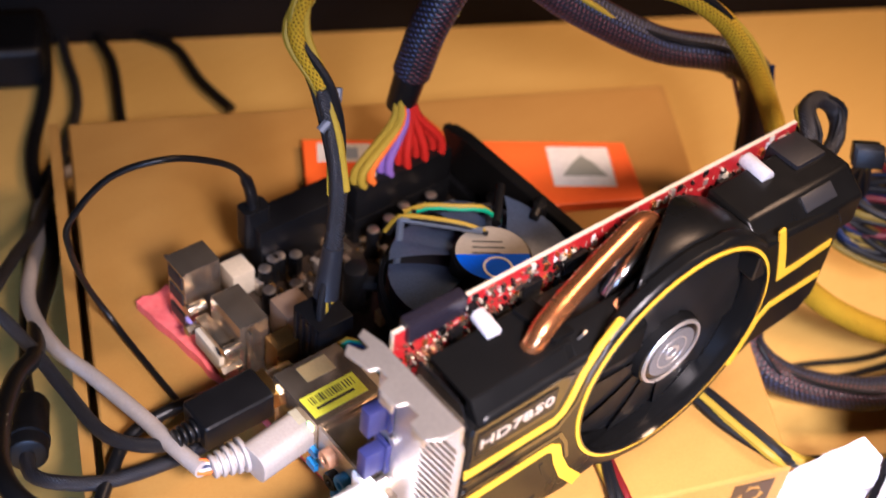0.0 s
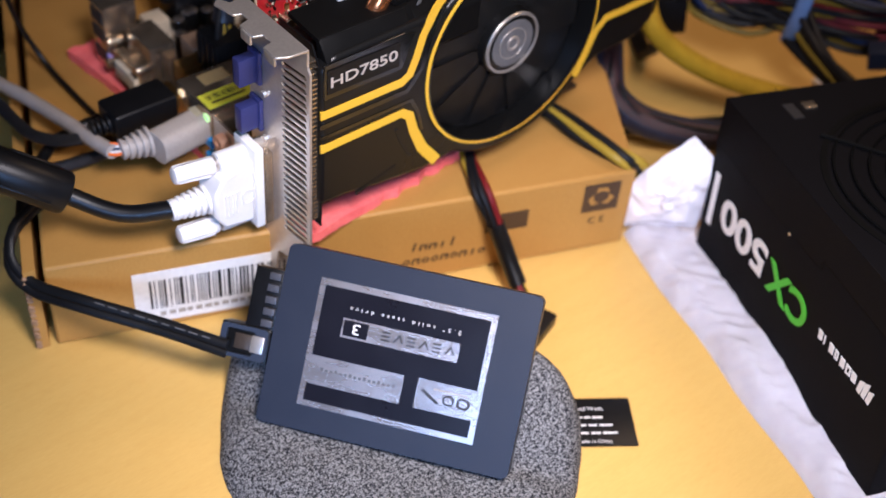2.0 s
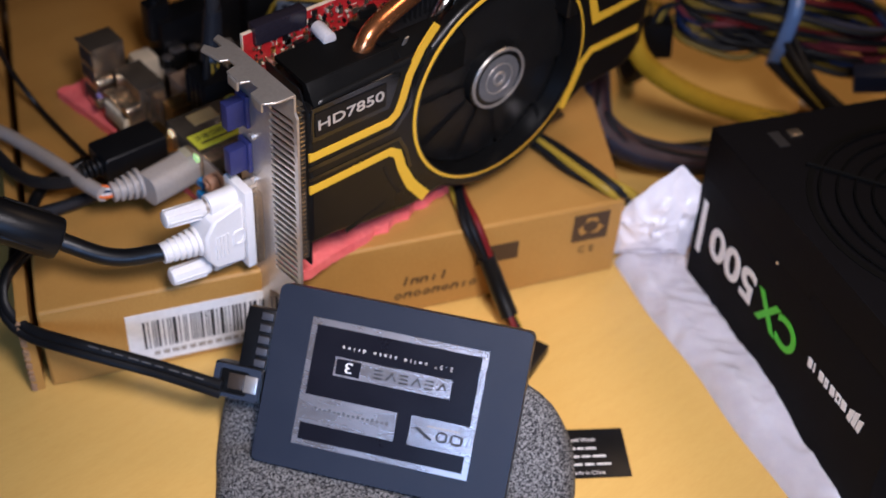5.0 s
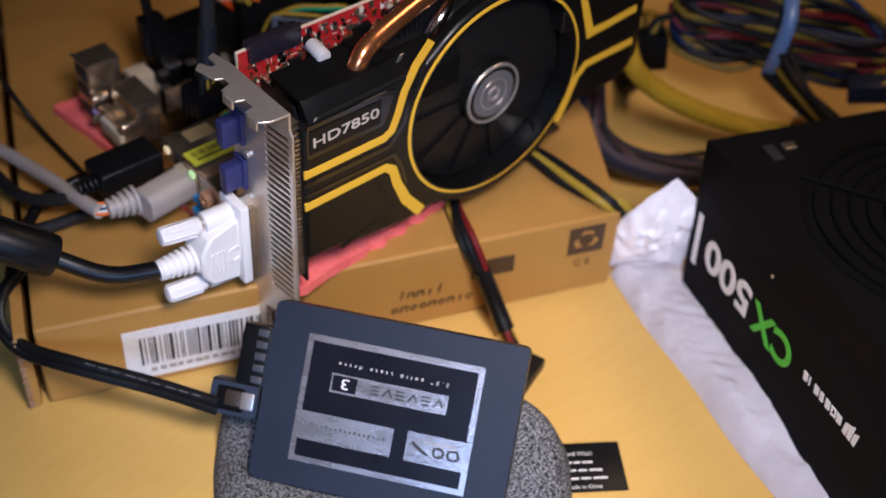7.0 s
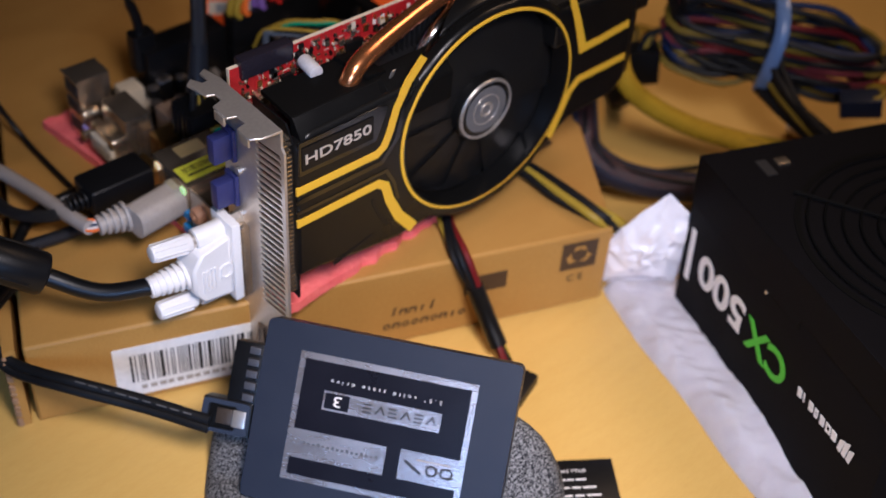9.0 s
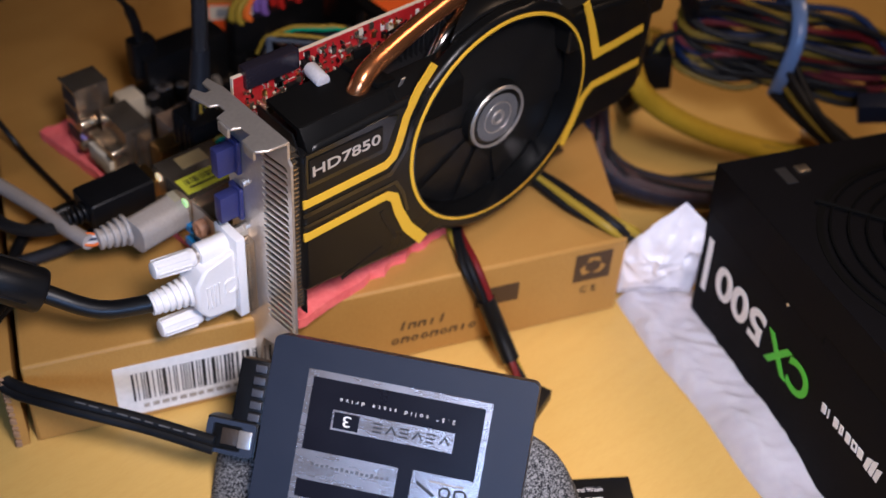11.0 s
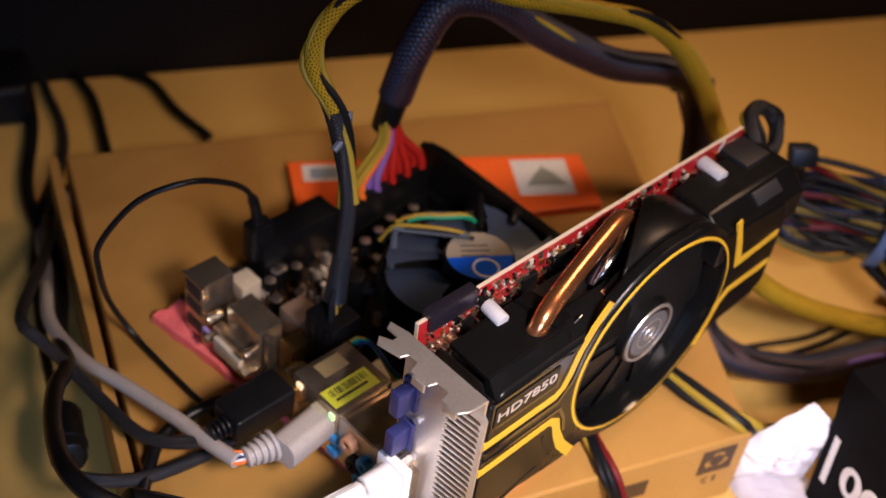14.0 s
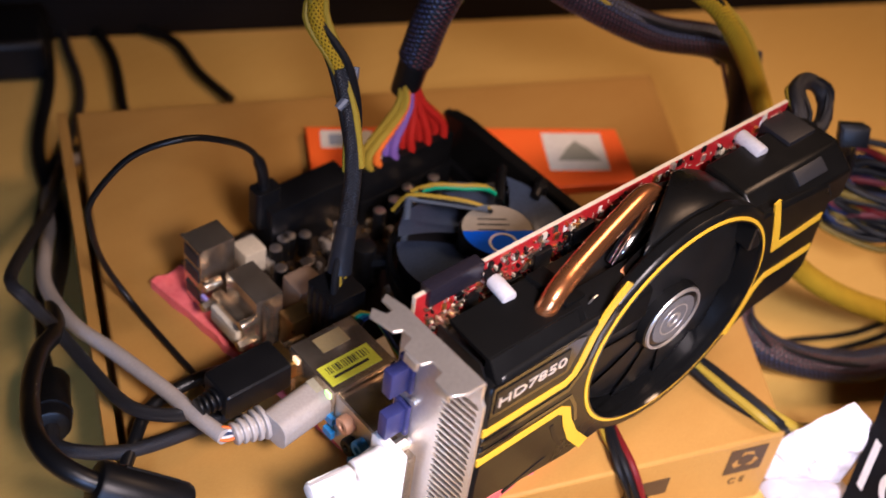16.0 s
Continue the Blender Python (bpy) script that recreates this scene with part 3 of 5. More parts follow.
fan = part("fan", lathe([(0.0, FY + 0.16), (0.9, FY + 0.17), (1.38, FY + 0.2), (1.46, FY + 0.26), (1.5, FY + 0.5), (1.62, 4.4), (0.0, 4.4)], 48, (HX, 0, HZ)), SATIN, card, "matt black cooling fan at rest")
part("hub_ring", lathe([(1.27, FY + 0.2), (1.28, FY + 0.13), (1.38, FY + 0.13), (1.42, FY + 0.2)], 48, (HX, 0, HZ)), PALE_RING, fan, "silver ring around the hub label")
part("hub_label", lathe([(0.0, FY + 0.14), (1.08, FY + 0.15), (1.08, FY + 0.2)], 48, (HX, 0, HZ)), HUB_GREY, fan, "grey round hub label")
part("hub_ring", lathe([(0.66, FY + 0.15), (0.67, FY + 0.135), (0.72, FY + 0.135), (0.73, FY + 0.15)], 40, (HX, 0, HZ)), PALE_RING, fan)
part("hub_ring", lathe([(0.2, FY + 0.15), (0.22, FY + 0.11), (0.33, FY + 0.11), (0.35, FY + 0.15)], 32, (HX, 0, HZ)), PALE_RING, fan)
for k in range(11):
    bm = bmesh.new()
    rows = []
    for i in range(9):
        r = 1.45 + 2.85 * i / 8
        tw = radians(20 + 12 * i / 8)
        row = []
        for j in range(7):
            a = 2 * math.pi * k / 11 + (j / 6 - 0.5) * 0.62 + 0.10 * (i / 8) ** 1.5
            d = 2.75 + 0.35 * (i / 8) ** 2 + (j / 6 - 0.5) * 0.34 * math.sin(tw) * (0.8 + 0.4 * i / 8)
            row.append(bm.verts.new((HX + r * math.cos(a), d, HZ + r * math.sin(a))))
        rows.append(row)
    fs = [bm.faces.new((rows[i][j], rows[i + 1][j], rows[i + 1][j + 1], rows[i][j + 1])) for i in range(8) for j in range(6)]
    bmesh.ops.solidify(bm, geom=fs, thickness=0.1)
    part("blade", bm, MATT_SHEEN, fan)
part("heatsink", plate(arc(4.4, 0, 350, 35), [], 4.75, 4.95), DARK_METAL, card, "dark metal heatsink behind the fan")
for k in range(34):
    x = HX - 4.2 + 0.255 * k
    h = math.sqrt(max(0.05, 4.3 ** 2 - (x - HX) ** 2))
    part("fin", box(x, 4.55, HZ - h, x + 0.04, 4.76, HZ + h), DARK_METAL, card)
# red circuit board
board = part("circuit_board", plate([(-1.95, 5.5), (-1.95, 15.18), (16.85, 15.18), (16.85, 6.0), (9.5, 5.4), (9.5, 4.9), (-0.6, 4.9), (-0.6, 5.5)], [], 5.5, 5.64), RED_PCB, card, "red printed circuit board")
part("bare_edge", box(-1.95, 5.52, 15.18, 16.85, 5.66, 15.215), PCB_EDGE, board, "pale bare edge of the board")
part("bare_edge", box(-1.985, 5.52, 13.9, -1.95, 5.66, 15.215), PCB_EDGE, board)
part("bus_cover", box(-1.55, 5.3, 14.65, 0.75, 5.82, 15.48, 0.08), surface("smoky_plastic", (0.018, 0.015, 0.022), 0.22), card, "dark smoky plastic connector cover")
random.seed(11)
SOLDER = TIN
for k in range(620):
    x, z = random.uniform(-1.7, 16.5) if k % 2 else random.uniform(-1.7, 5.5), random.uniform(12.8, 15.0)
    if 8.7 < x < 12.3 and z < 14.4 or (x > 0.75 or z < 14.5) is False:
        continue
    w, h = random.choice(((0.06, 0.13), (0.13, 0.06), (0.08, 0.08), (0.2, 0.26), (0.05, 0.1)))
    part("chip", box(x, 5.5 - random.choice((0.06, 0.09, 0.14)), z, x + w, 5.5, z + h), random.choice((SOLDER, SOLDER, BLACK, CREAM, GOLD, STEEL, BLACK, SOLDER)), board)
for x, z, w, h in ((3.2, 13.6, 0.8, 0.8), (2.1, 13.1, 0.6, 0.7), (5.0, 13.9, 1.0, 0.7), (6.9, 13.8, 1.1, 0.8), (12.6, 13.5, 0.9, 0.9), (0.2, 13.6, 0.5, 0.5)):
    part("chip", box(x, 5.28, z, x + w, 5.5, z + h, 0.02), BLACK, board)
for x in (4.6, 5.0, 6.3, 9.4, 9.8, 15.2):
    part("print_bar", box(x, 5.47, 14.65, x + 0.16, 5.5, 14.95), PAPER, board)
for k in range(80):  # pale printed lines on the board
    x, z, run = random.uniform(-1.6, 16.0), random.uniform(13.2, 15.0), random.uniform(0.15, 0.5)
    part("print_line", box(x, 5.485, z, x + (run if k % 2 else 0.035), 5.5, z + (0.035 if k % 2 else 0.6 * run)), CREAM, board)
CAP_WHITE = surface("capacitor_sleeve", (0.60, 0.58, 0.58), 0.35)
part("capacitor", rod((1.05, 5.15, 14.64), (0.98, 4.2, 14.58), 0.29, n=24, bev=0.06), CAP_WHITE, card, "white topped capacitor")
part("capacitor_foot", rod((1.08, 5.5, 14.64), (1.05, 5.15, 14.62), 0.22, n=16), BLACK, card)
part("capacitor", rod((13.97, 5.45, 14.80), (13.9, 4.25, 14.76), 0.31, n=24, bev=0.05), CAP_WHITE, card, "white topped capacitor")
for x in (-0.9, -0.4):
    part("capacitor", rod((x, 5.45, 13.7), (x, 4.9, 13.7), 0.22, n=14, bev=0.04), SOLDER, card)
part("power_socket", box(15.2, 4.0, 13.7, 16.8, 5.45, 14.9, 0.06), surface("grey_blue_plastic", (0.010, 0.010, 0.013), 0.5), card)
# heat pipe
part("heat_pipe", tube([(1.6, 3.45, 13.8), (1.85, 3.3, 14.55), (2.4, 3.42, 14.98), (4.0, 3.85, 15.2), (6.2, 4.4, 15.35), (7.7, 4.75, 15.35), (8.5, 4.8, 14.9), (8.8, 4.7, 13.8)], 0.38, 24, 0.2), COPPER, card, "polished copper heat pipe")
part("heat_pipe", tube([(8.3, 4.85, 15.25), (8.0, 4.55, 14.9), (7.3, 4.2, 14.7), (6.5, 4.05, 14.35), (5.9, 4.0, 13.6)], 0.33, 20, 0.2), CHROME, card, "shiny plated heat pipe bend")
part("spring_clip", turn(box(-0.1, -0.02, -0.3, 0.1, 0.02, 0.3), pose(3.35, 2.75, 14.35, 20, 0, 10)), STEEL, card)
part("cooler_block", box(-1.0, 3.2, 6.0, 9.0, 5.3, 13.6), DARK_METAL, card)
# bracket
slots = []
for k in range(27):
    z = 5.55 + 0.305 * k
    slots.append([(1.80, z + 0.20), (1.92, z + 0.12), (3.3, z - 0.05), (3.43, z + 0.03), (3.3, z + 0.15), (1.92, z + 0.325)])
bracket = part("bracket", plate([(1.62, 4.6), (1.62, 14.0), (1.78, 14.2), (1.78, 14.92), (5.55, 14.92), (5.55, 5.0), (5.2, 4.2), (5.2, 2.4), (4.2, 2.2), (3.9, 3.8)], slots, -2.36, -2.26, "yz"), STEEL, card, "nickel plated slotted bracket")
part("flange", plate([(-2.28, 1.72), (-3.1, 1.78), (-3.5, 2.0), (-3.5, 2.75), (-3.1, 2.85), (-3.1, 3.35), (-3.45, 3.45), (-3.45, 4.3), (-3.0, 4.45), (-3.0, 4.85), (-3.3, 4.95), (-3.5, 5.9), (-3.2, 6.15), (-2.98, 5.7), (-2.75, 5.7), (-2.75, 6.25), (-2.45, 6.4), (-2.28, 5.6)], [], 14.88, 14.98, "xy"), STEEL, bracket, "bent top flange of the bracket", bevel=0.03)
for y in (2.35, 3.85):
    part("bent_tab", box(-3.52, y - 0.3, 14.55, -3.42, y + 0.3, 14.93, 0.03), STEEL, bracket)
for z0 in (11.75, 9.6):
    part("dust_cap", join(box(-3.3, 4.75, z0 + 0.12, -2.5, 5.2, z0 + 1.3, 0.06), box(-2.56, 4.62, z0, -2.37, 5.34, z0 + 1.45, 0.05)), BLUE_CAP, card, "blue-violet plastic port cap")
for z in (9.3, 11.4):
    part("screw", rod((-2.5, 4.55, z), (-2.36, 4.55, z), 0.16, n=10), STEEL, bracket)
part("dvi_socket", box(-2.75, 4.1, 5.3, -2.36, 5.3, 8.9, 0.05), TIN, card, "tinned video socket")
for z in (9.05, 5.2):
    part("socket_screw", rod((-2.95, 4.7, z), (-2.36, 4.7, z), 0.24, n=6), STEEL, card)
part("rear_plate", plate([(FY + 0.1, 5.9), (4.9, 5.9), (4.9, 14.2), (FY + 0.7, 14.2), (FY + 0.1, 13.2)], [], -1.42, -1.35, "yz"), BLACK, card)
for k in range(36):
    z = 6.3 + 0.21 * k
    part("fin", box(-1.72, FY + 0.2 + 0.35 * max(0, z - 13.0), z, -1.42, 4.8, z + 0.07), TIN, card)

# ---- video plug and its cable ----
plug = thing("video_plug", "white plastic video plug with thumb screws, on a black cable", "cable plug", -4.5, 4.8, 7.2)
def rounded_square(x, z, w, h):
    c = 0.12
    return [(x + c, z), (x + w - c, z), (x + w, z + c), (x + w, z + h - c), (x + w - c, z + h), (x + c, z + h), (x, z + h - c), (x, z + c)]


part("flange", box(-3.2, 4.05, 5.35, -2.8, 5.55, 9.3, 0.08), WHITE, plug)
part("hood", plate([(-3.2, 5.75), (-3.2, 8.75), (-4.55, 8.45), (-4.95, 7.8), (-4.95, 6.65), (-4.55, 6.0)], [], 4.15, 5.45), WHITE, plug, bevel=0.12)
for k in range(4):
    part("rib", box(-4.55 + 0.17 * k, 4.09, 6.55, -4.47 + 0.17 * k, 4.2, 7.65), WHITE, plug)
part("emblem", plate(rounded_square(-3.78, 6.8, 0.55, 0.75), [rounded_square(-3.7, 6.9, 0.39, 0.55)], 4.09, 4.2), WHITE, plug)
for z, tilt in ((8.72, 0.16), (5.72, 0.12)):
    part("screw_sleeve", rod((-3.2, 4.85, z), (-4.4, 4.9, z + 0.03), 0.42, n=20, bev=0.05), WHITE, plug)
    part("screw_shaft", rod((-4.4, 4.9, z), (-4.6, 4.9, z), 0.3, n=16), STEEL, plug)
    part("thumb_screw", rod((-4.55, 4.9, z), (-6.2, 5.0, z + tilt), 0.38, 0.34, n=10, bev=0.06), WHITE, plug, "ribbed white thumb screw")
for k in range(6):
    part("strain_ring", rod((-4.9 - 0.25 * k, 4.9 + 0.03 * k, 7.2), (-5.06 - 0.25 * k, 4.92 + 0.03 * k, 7.19), 0.62 - 0.035 * k, n=20, bev=0.04), WHITE, plug)
part("strain_core", rod((-4.9, 4.9, 7.2), (-6.4, 5.1, 7.18), 0.42, n=16), WHITE, plug)
part("cable", tube([(-6.2, 5.1, 7.18), (-7.9, 6.2, 7.0), (-9.49, 7.7, 7.75), (-11.98, 9.3, 9.6), (-12.4, 11.4, 9.6), (-11.2, 14.6, 8.0), (-9.6, 17.3, 6.6), (-8.2, 18.9, 5.5), (-6.9, 21.8, 4.0), (-4.6, 25.8, 2.0), (-2.9, 29.3, 0.6), (-2.1, 32.6, 0.38), (-0.9, 35.5, 0.37), (1.8, 39.5, 0.37), (4.0, 44.0, 0.37)], 0.36, 14), RUBBER, plug, "thick black cable")
part("ferrite", rod((-9.3, 7.55, 7.7), (-11.75, 9.05, 9.35), 0.85, n=24, bev=0.2), BLACK, plug, "black ferrite sleeve on the cable")

# pale print along the thick cable
for k in range(9):
    c = Vector((-12.3, 11.6, 9.55)).lerp(Vector((-9.8, 17.0, 6.75)), 0.04 + 0.11 * k) + Vector((-0.12, -0.14, 0.30))
    part("print_bar", turn(box(-0.16 + 0.05 * (k % 3), -0.035, -0.03, 0.16, 0.035, 0.03), frame_of(c, (0.42, 0.75, -0.5), (0.8, -0.6, 0.0))), LABEL_GREY, plug)
for a0 in (60, 180, 300):
    d = Vector((-2.45, 1.5, 1.65)).normalized()
    side = d.cross(Vector((0, 0, 1))).normalized()
    upv = side.cross(d)
    off = (side * math.cos(radians(a0)) + upv * math.sin(radians(a0))) * 0.84
    p = Vector((-9.75, 7.83, 8.0)) + off
    part("ferrite_ridge", rod(p, p + d * 1.9, 0.07, n=8, bev=0.02), BLACK, plug)
for k in range(8):
    a0 = radians(45 * k)
    for z, tilt in ((8.72, 0.16), (5.72, 0.12)):
        part("grip_rib", rod((-4.8, 4.9 + 0.36 * math.cos(a0), z + 0.36 * math.sin(a0)), (-6.1, 5.0 + 0.33 * math.cos(a0), z + tilt + 0.33 * math.sin(a0)), 0.05, n=6), WHITE, plug)
# ---- power supply on a foam wrap ----
PD = Vector((-0.372, -0.928, 0))  # along the lettered side
PN = Vector((-0.928, 0.372, 0))  # out of the lettered side
PA = Vector((15.32, -3.95, 0))  # foot of the far corner
psu = thing("power_supply", "matt black computer power supply lying with its fan upwards", "power supply", m=metres(frame_of(PA + Vector((0, 0, 0.05)), PD + Vector((0, 0, 0.08)), -PN)))
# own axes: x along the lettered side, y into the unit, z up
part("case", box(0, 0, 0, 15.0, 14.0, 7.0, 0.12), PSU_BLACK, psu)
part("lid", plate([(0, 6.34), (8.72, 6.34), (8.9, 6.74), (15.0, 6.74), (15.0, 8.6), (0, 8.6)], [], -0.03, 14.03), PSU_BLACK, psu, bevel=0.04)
part("seam", box(0.05, -0.02, 6.26, 8.72, 0.1, 6.345), MATT, psu)
part("seam", box(8.72, -0.02, 6.26, 8.9, 0.1, 6.745), MATT, psu)
part("seam", box(8.9, -0.02, 6.66, 14.9, 0.1, 6.745), MATT, psu)
part("screw", rod((6.45, -0.05, 6.2), (6.45, 0.1, 6.2), 0.08, n=10), STEEL, psu)


def side_text(text, h, x, z, mat, width, name="lettering", label="", bold=0.0):
    # the unit lies upside down, so its print reads turned by half a turn
    m = frame_of((x, -0.02, z), (-1, 0, 0), (0, 0, -1))
    return part(name, lettering(text, h, m, 0.012, bold, width=width), mat, psu, label)


side_text("500", 1.6, 5.5, 4.5, WHITE, 3.9, label="white printed 500", bold=0.05)
side_text("CX", 1.5, 8.85, 4.35, GREEN, 3.1, label="green printed CX", bold=0.05)
part("print_bar", box(0.5, -0.03, 2.35, 0.85, 0.02, 5.1), WHITE, psu)
# the maker's name, as plain strokes, and its mark as slanted blades
for k, wd in enumerate((0.3, 0.1, 0.32, 0.26, 0.32, 0.36, 0.34)):
    x = 9.75 + 0.4 * k
    z0, z1 = 3.62, 4.06
    ring = [[(x + 0.1, z0 + 0.1), (x + wd - 0.1, z0 + 0.1), (x + wd - 0.1, z1 - 0.1), (x + 0.1, z1 - 0.1)]] if wd > 0.25 and k % 2 else []
    part("maker_stroke", plate([(x + 0.05, z0), (x + wd, z0 + 0.04), (x + wd - 0.03, z1), (x, z1)], ring, -0.03, 0.02), WHITE, psu)
for k, (x, h) in enumerate(((12.65, 0.7), (12.95, 0.85), (13.25, 0.7))):
    part("maker_mark", plate([(x, 3.55), (x + 0.22, 3.5), (x + 0.34, 3.5 + h), (x + 0.06, 3.5 + 0.8 * h)], [], -0.03, 0.02), WHITE, psu)
# fan grille on top
part("fan_opening", lathe([(0.0, 8.2), (6.0, 8.2), (6.05, 8.64), (6.3, 8.64), (6.3, 8.3)], 64, (8.2, 7.0, 0), "z"), MATT, psu)
for r in (1.6, 2.3, 3.0, 3.7, 4.4, 5.1, 5.8):
    ring = [(8.2 + r * math.cos(a), 7.0 + r * math.sin(a), 8.7) for a in [2 * math.pi * k / 40 for k in range(41)]]
    part("grille_ring", tube(ring, 0.06, 6, 0.6), GLOSS, psu)
for a in (45, 135, 225, 315):
    c, s = math.cos(radians(a)), math.sin(radians(a))
    part("grille_spoke", rod((8.2 + 1.5 * c, 7 + 1.5 * s, 8.7), (8.2 + 6.5 * c, 7 + 6.5 * s, 8.7), 0.1, n=6), MATT, psu)
part("grille_hub", lathe([(0, 8.8), (1.5, 8.8), (1.6, 8.6)], 32, (8.2, 7, 0), "z"), MATT, psu)
part("lid_slot", box(1.1, 2.0, 8.58, 2.2, 2.5, 8.63), BLACK_INK, psu)
part("lid_tab", box(1.2, 2.8, 8.58, 1.7, 3.4, 8.72, 0.05), TIN, psu)

wrap = thing("foam_wrap", "crumpled white plastic foam wrap beneath the power supply", "packaging", 13, -6, 0)


def crumple(p, amp, freq=1.0, seed=0.0):
    q = Vector(p) * freq + Vector((seed, 0, 0))
    return Vector(p) + amp * (noise.noise_vector(q) + 0.5 * noise.noise_vector(q * 2.3))


bm = bmesh.new()
rows = []
for i in range(181):
    a = -2.0 + 19.0 * i / 180
    row = []
    for j in range(27):
        t = j / 26
        out = 2.6 - 0.10 * max(a, -1.4) + 0.07 * math.sin(a * 0.9) - 3.3 * t
        rise = max(0.0, min(1.0, a / 6.5))
        up = (0.75 + 0.75 * rise + 0.07 * math.sin(a * 1.1)) * min(1.0, t * 1.6) ** 0.6 + 0.25 * math.exp(-((t - 0.2) / 0.16) ** 2)
        crease = 0.09 * noise.noise(Vector((a * 0.8 + 2.2 * t, t * 2.5, 0))) + 0.10 * (0.3 - abs(noise.noise(Vector((a * 1.1 - 3.2 * t, t * 1.6, 4))))) + 0.025 * noise.noise(Vector((a * 2.6 - 3 * t, t * 5, 9)))
        p = PA + PD * a + PN * out + Vector((0, 0, max(0.02, (up if j else 0.02) + crease * (1.6 if j else 0))))
        if j:
            p = crumple(p, 0.03, 1.6)
        p.z = max(0.02, p.z)
        row.append(bm.verts.new(p))
    rows.append(row)
for a, b in zip(rows, rows[1:]):
    for j in range(26):
        bm.faces.new((a[j], a[j + 1], b[j + 1], b[j]))
bmesh.ops.solidify(bm, geom=bm.faces[:], thickness=0.05)
part("skirt", bm, WRAP, wrap)
# the upright corner of the wrap
bm = bmesh.new()
corner = [Vector(p) for p in ((14.9, -2.7, 6.35), (16.3, -4.0, 4.6), (15.9, -3.3, 0.9), (13.4, -0.9, 0.6), (13.2, -1.0, 3.0), (13.6, -1.5, 4.3))]
mid = sum(corner, Vector()) / 6
for side, swell in ((-1, 0.75), (1, 0.25)):
    grid = []
    for i in range(17):
        ring = []
        for k in range(48):
            f = k / 8
            a, b = corner[int(f)], corner[(int(f) + 1) % 6]
            e = a.lerp(b, f - int(f))
            t = i / 16
            p = mid.lerp(e, t) + Vector((0.69, 0.724, 0)) * side * swell * (1 - t * t)
            p = crumple(p, 0.26 * (1 - 0.6 * t), 1.7, 4.0 + side)
            ring.append(bm.verts.new(p if t < 1 else crumple(e, 0.08, 1.6, 2.0)))
        grid.append(ring)
    for a, b in zip(grid, grid[1:]):
        for k in range(48):
            bm.faces.new((a[k], a[(k + 1) % 48], b[(k + 1) % 48], b[k]))
bmesh.ops.remove_doubles(bm, verts=bm.verts, dist=1e-3)
part("corner_fold", bm, WRAP, wrap)
# loose end of the wrap behind the unit
bm = box(-0.9, -0.6, 0, 0.9, 0.6, 0.5)
bmesh.ops.subdivide_edges(bm, edges=bm.edges[:], cuts=6, use_grid_fill=True)
for v in bm.verts:
    v.co = crumple(v.co + Vector((31.3, 0.6, 0.3)), 0.3, 0.8, 9)
    v.co.z = max(0.03, v.co.z)
part("loose_end", bm, WRAP, wrap)

# ---- grey cushion ----
CU, CW = Vector((0.588, -0.809, 0)), Vector((-0.809, -0.588, 0))
C0 = Vector((-2.14, -3.81, 0))
cushion = thing("cushion", "grey melange felt cushion holding up a drive", "cushion", -3, -5, 0)


def cushion_top(u, w):
    plane = 2.2 - 1.128 * w
    front = 1.2 - 0.015 * w * w
    h = max(min(plane, 5.0), front) if w > 0.9 else min(plane, 5.0)
    blend = max(0.0, min(1.0, (w - 0.6) / 1.2))
    h = (1 - blend) * min(plane, 5.0) + blend * max(0.55, front)
    side = max(0.0, (abs(u) - 4.6) / 2.2)
    return h + 0.35 * side


bm = bmesh.new()
n = 96
tip = bm.verts.new(C0 + CW * 1.4 + Vector((0, 0, cushion_top(0, 1.4))))
rings = []
for i in range(1, 41):
    t = i / 40
    ring = []
    for k in range(n):
        a = 2 * math.pi * k / n
        c, s = math.cos(a), math.sin(a)
        rr = (abs(c) ** 3.6 + abs(s) ** 3.6) ** (-1 / 3.6)
        w = 1.4 + 4.9 * rr * s * t
        flare = 1.0 if c > 0 else 1.08 - 0.045 * w  # wider towards the back on one side
        u = 0.55 * t + 7.1 * rr * c * t * flare
        edge = max(0.0, 1 - t ** 5) ** 0.45
        z = cushion_top(u, w) * edge
        p = C0 + CU * u + CW * w + Vector((0, 0, z + 0.02))
        q = p * 0.7
        p = p + 0.10 * noise.noise_vector(q)
        p.z = max(0.02, p.z)
        ring.append(bm.verts.new(p))
    rings.append(ring)
for k in range(n):
    bm.faces.new((tip, rings[0][k], rings[0][(k + 1) % n]))
for a, b in zip(rings, rings[1:]):
    for k in range(n):
        bm.faces.new((a[k], b[k], b[(k + 1) % n], a[(k + 1) % n]))
bm.faces.new(rings[-1])
part("body", bm, FELT, cushion)
TG = frame_of((4.3, -6.9, 0.06), (0.82, -0.57, 0.0), (0.57, 0.82, 0))
care = part("care_tag", turn(box(-0.3, -2.35, 0, 2.75, 0.1, 0.05, 0.02), TG), BLACK, cushion, "black woven care tag with white print")
TAGM = frame_of((4.3, -6.9, 0.115), (0.82, -0.57, 0.0), (0.57, 0.82, 0))
part("care_text", turn(lettering("Hand Wash", 0.2, Matrix.Translation((0.25, -0.55, 0)), 0.004), TAGM), PAPER, care)
for k, wd in enumerate((1.25, 1.6, 1.75)):
    for w0, w1 in ((0.0, 0.32 * wd), (0.38 * wd, 0.6 * wd), (0.66 * wd, wd)):
        part("print_bar", turn(box(0.25 + w0, -0.95 - 0.4 * k, -0.01, 0.25 + w1, -0.86 - 0.4 * k, 0.01), TAGM), PAPER, care)
part("care_text", turn(lettering("Made in China", 0.18, Matrix.Translation((0.25, -2.2, 0)), 0.004), TAGM), PAPER, care)

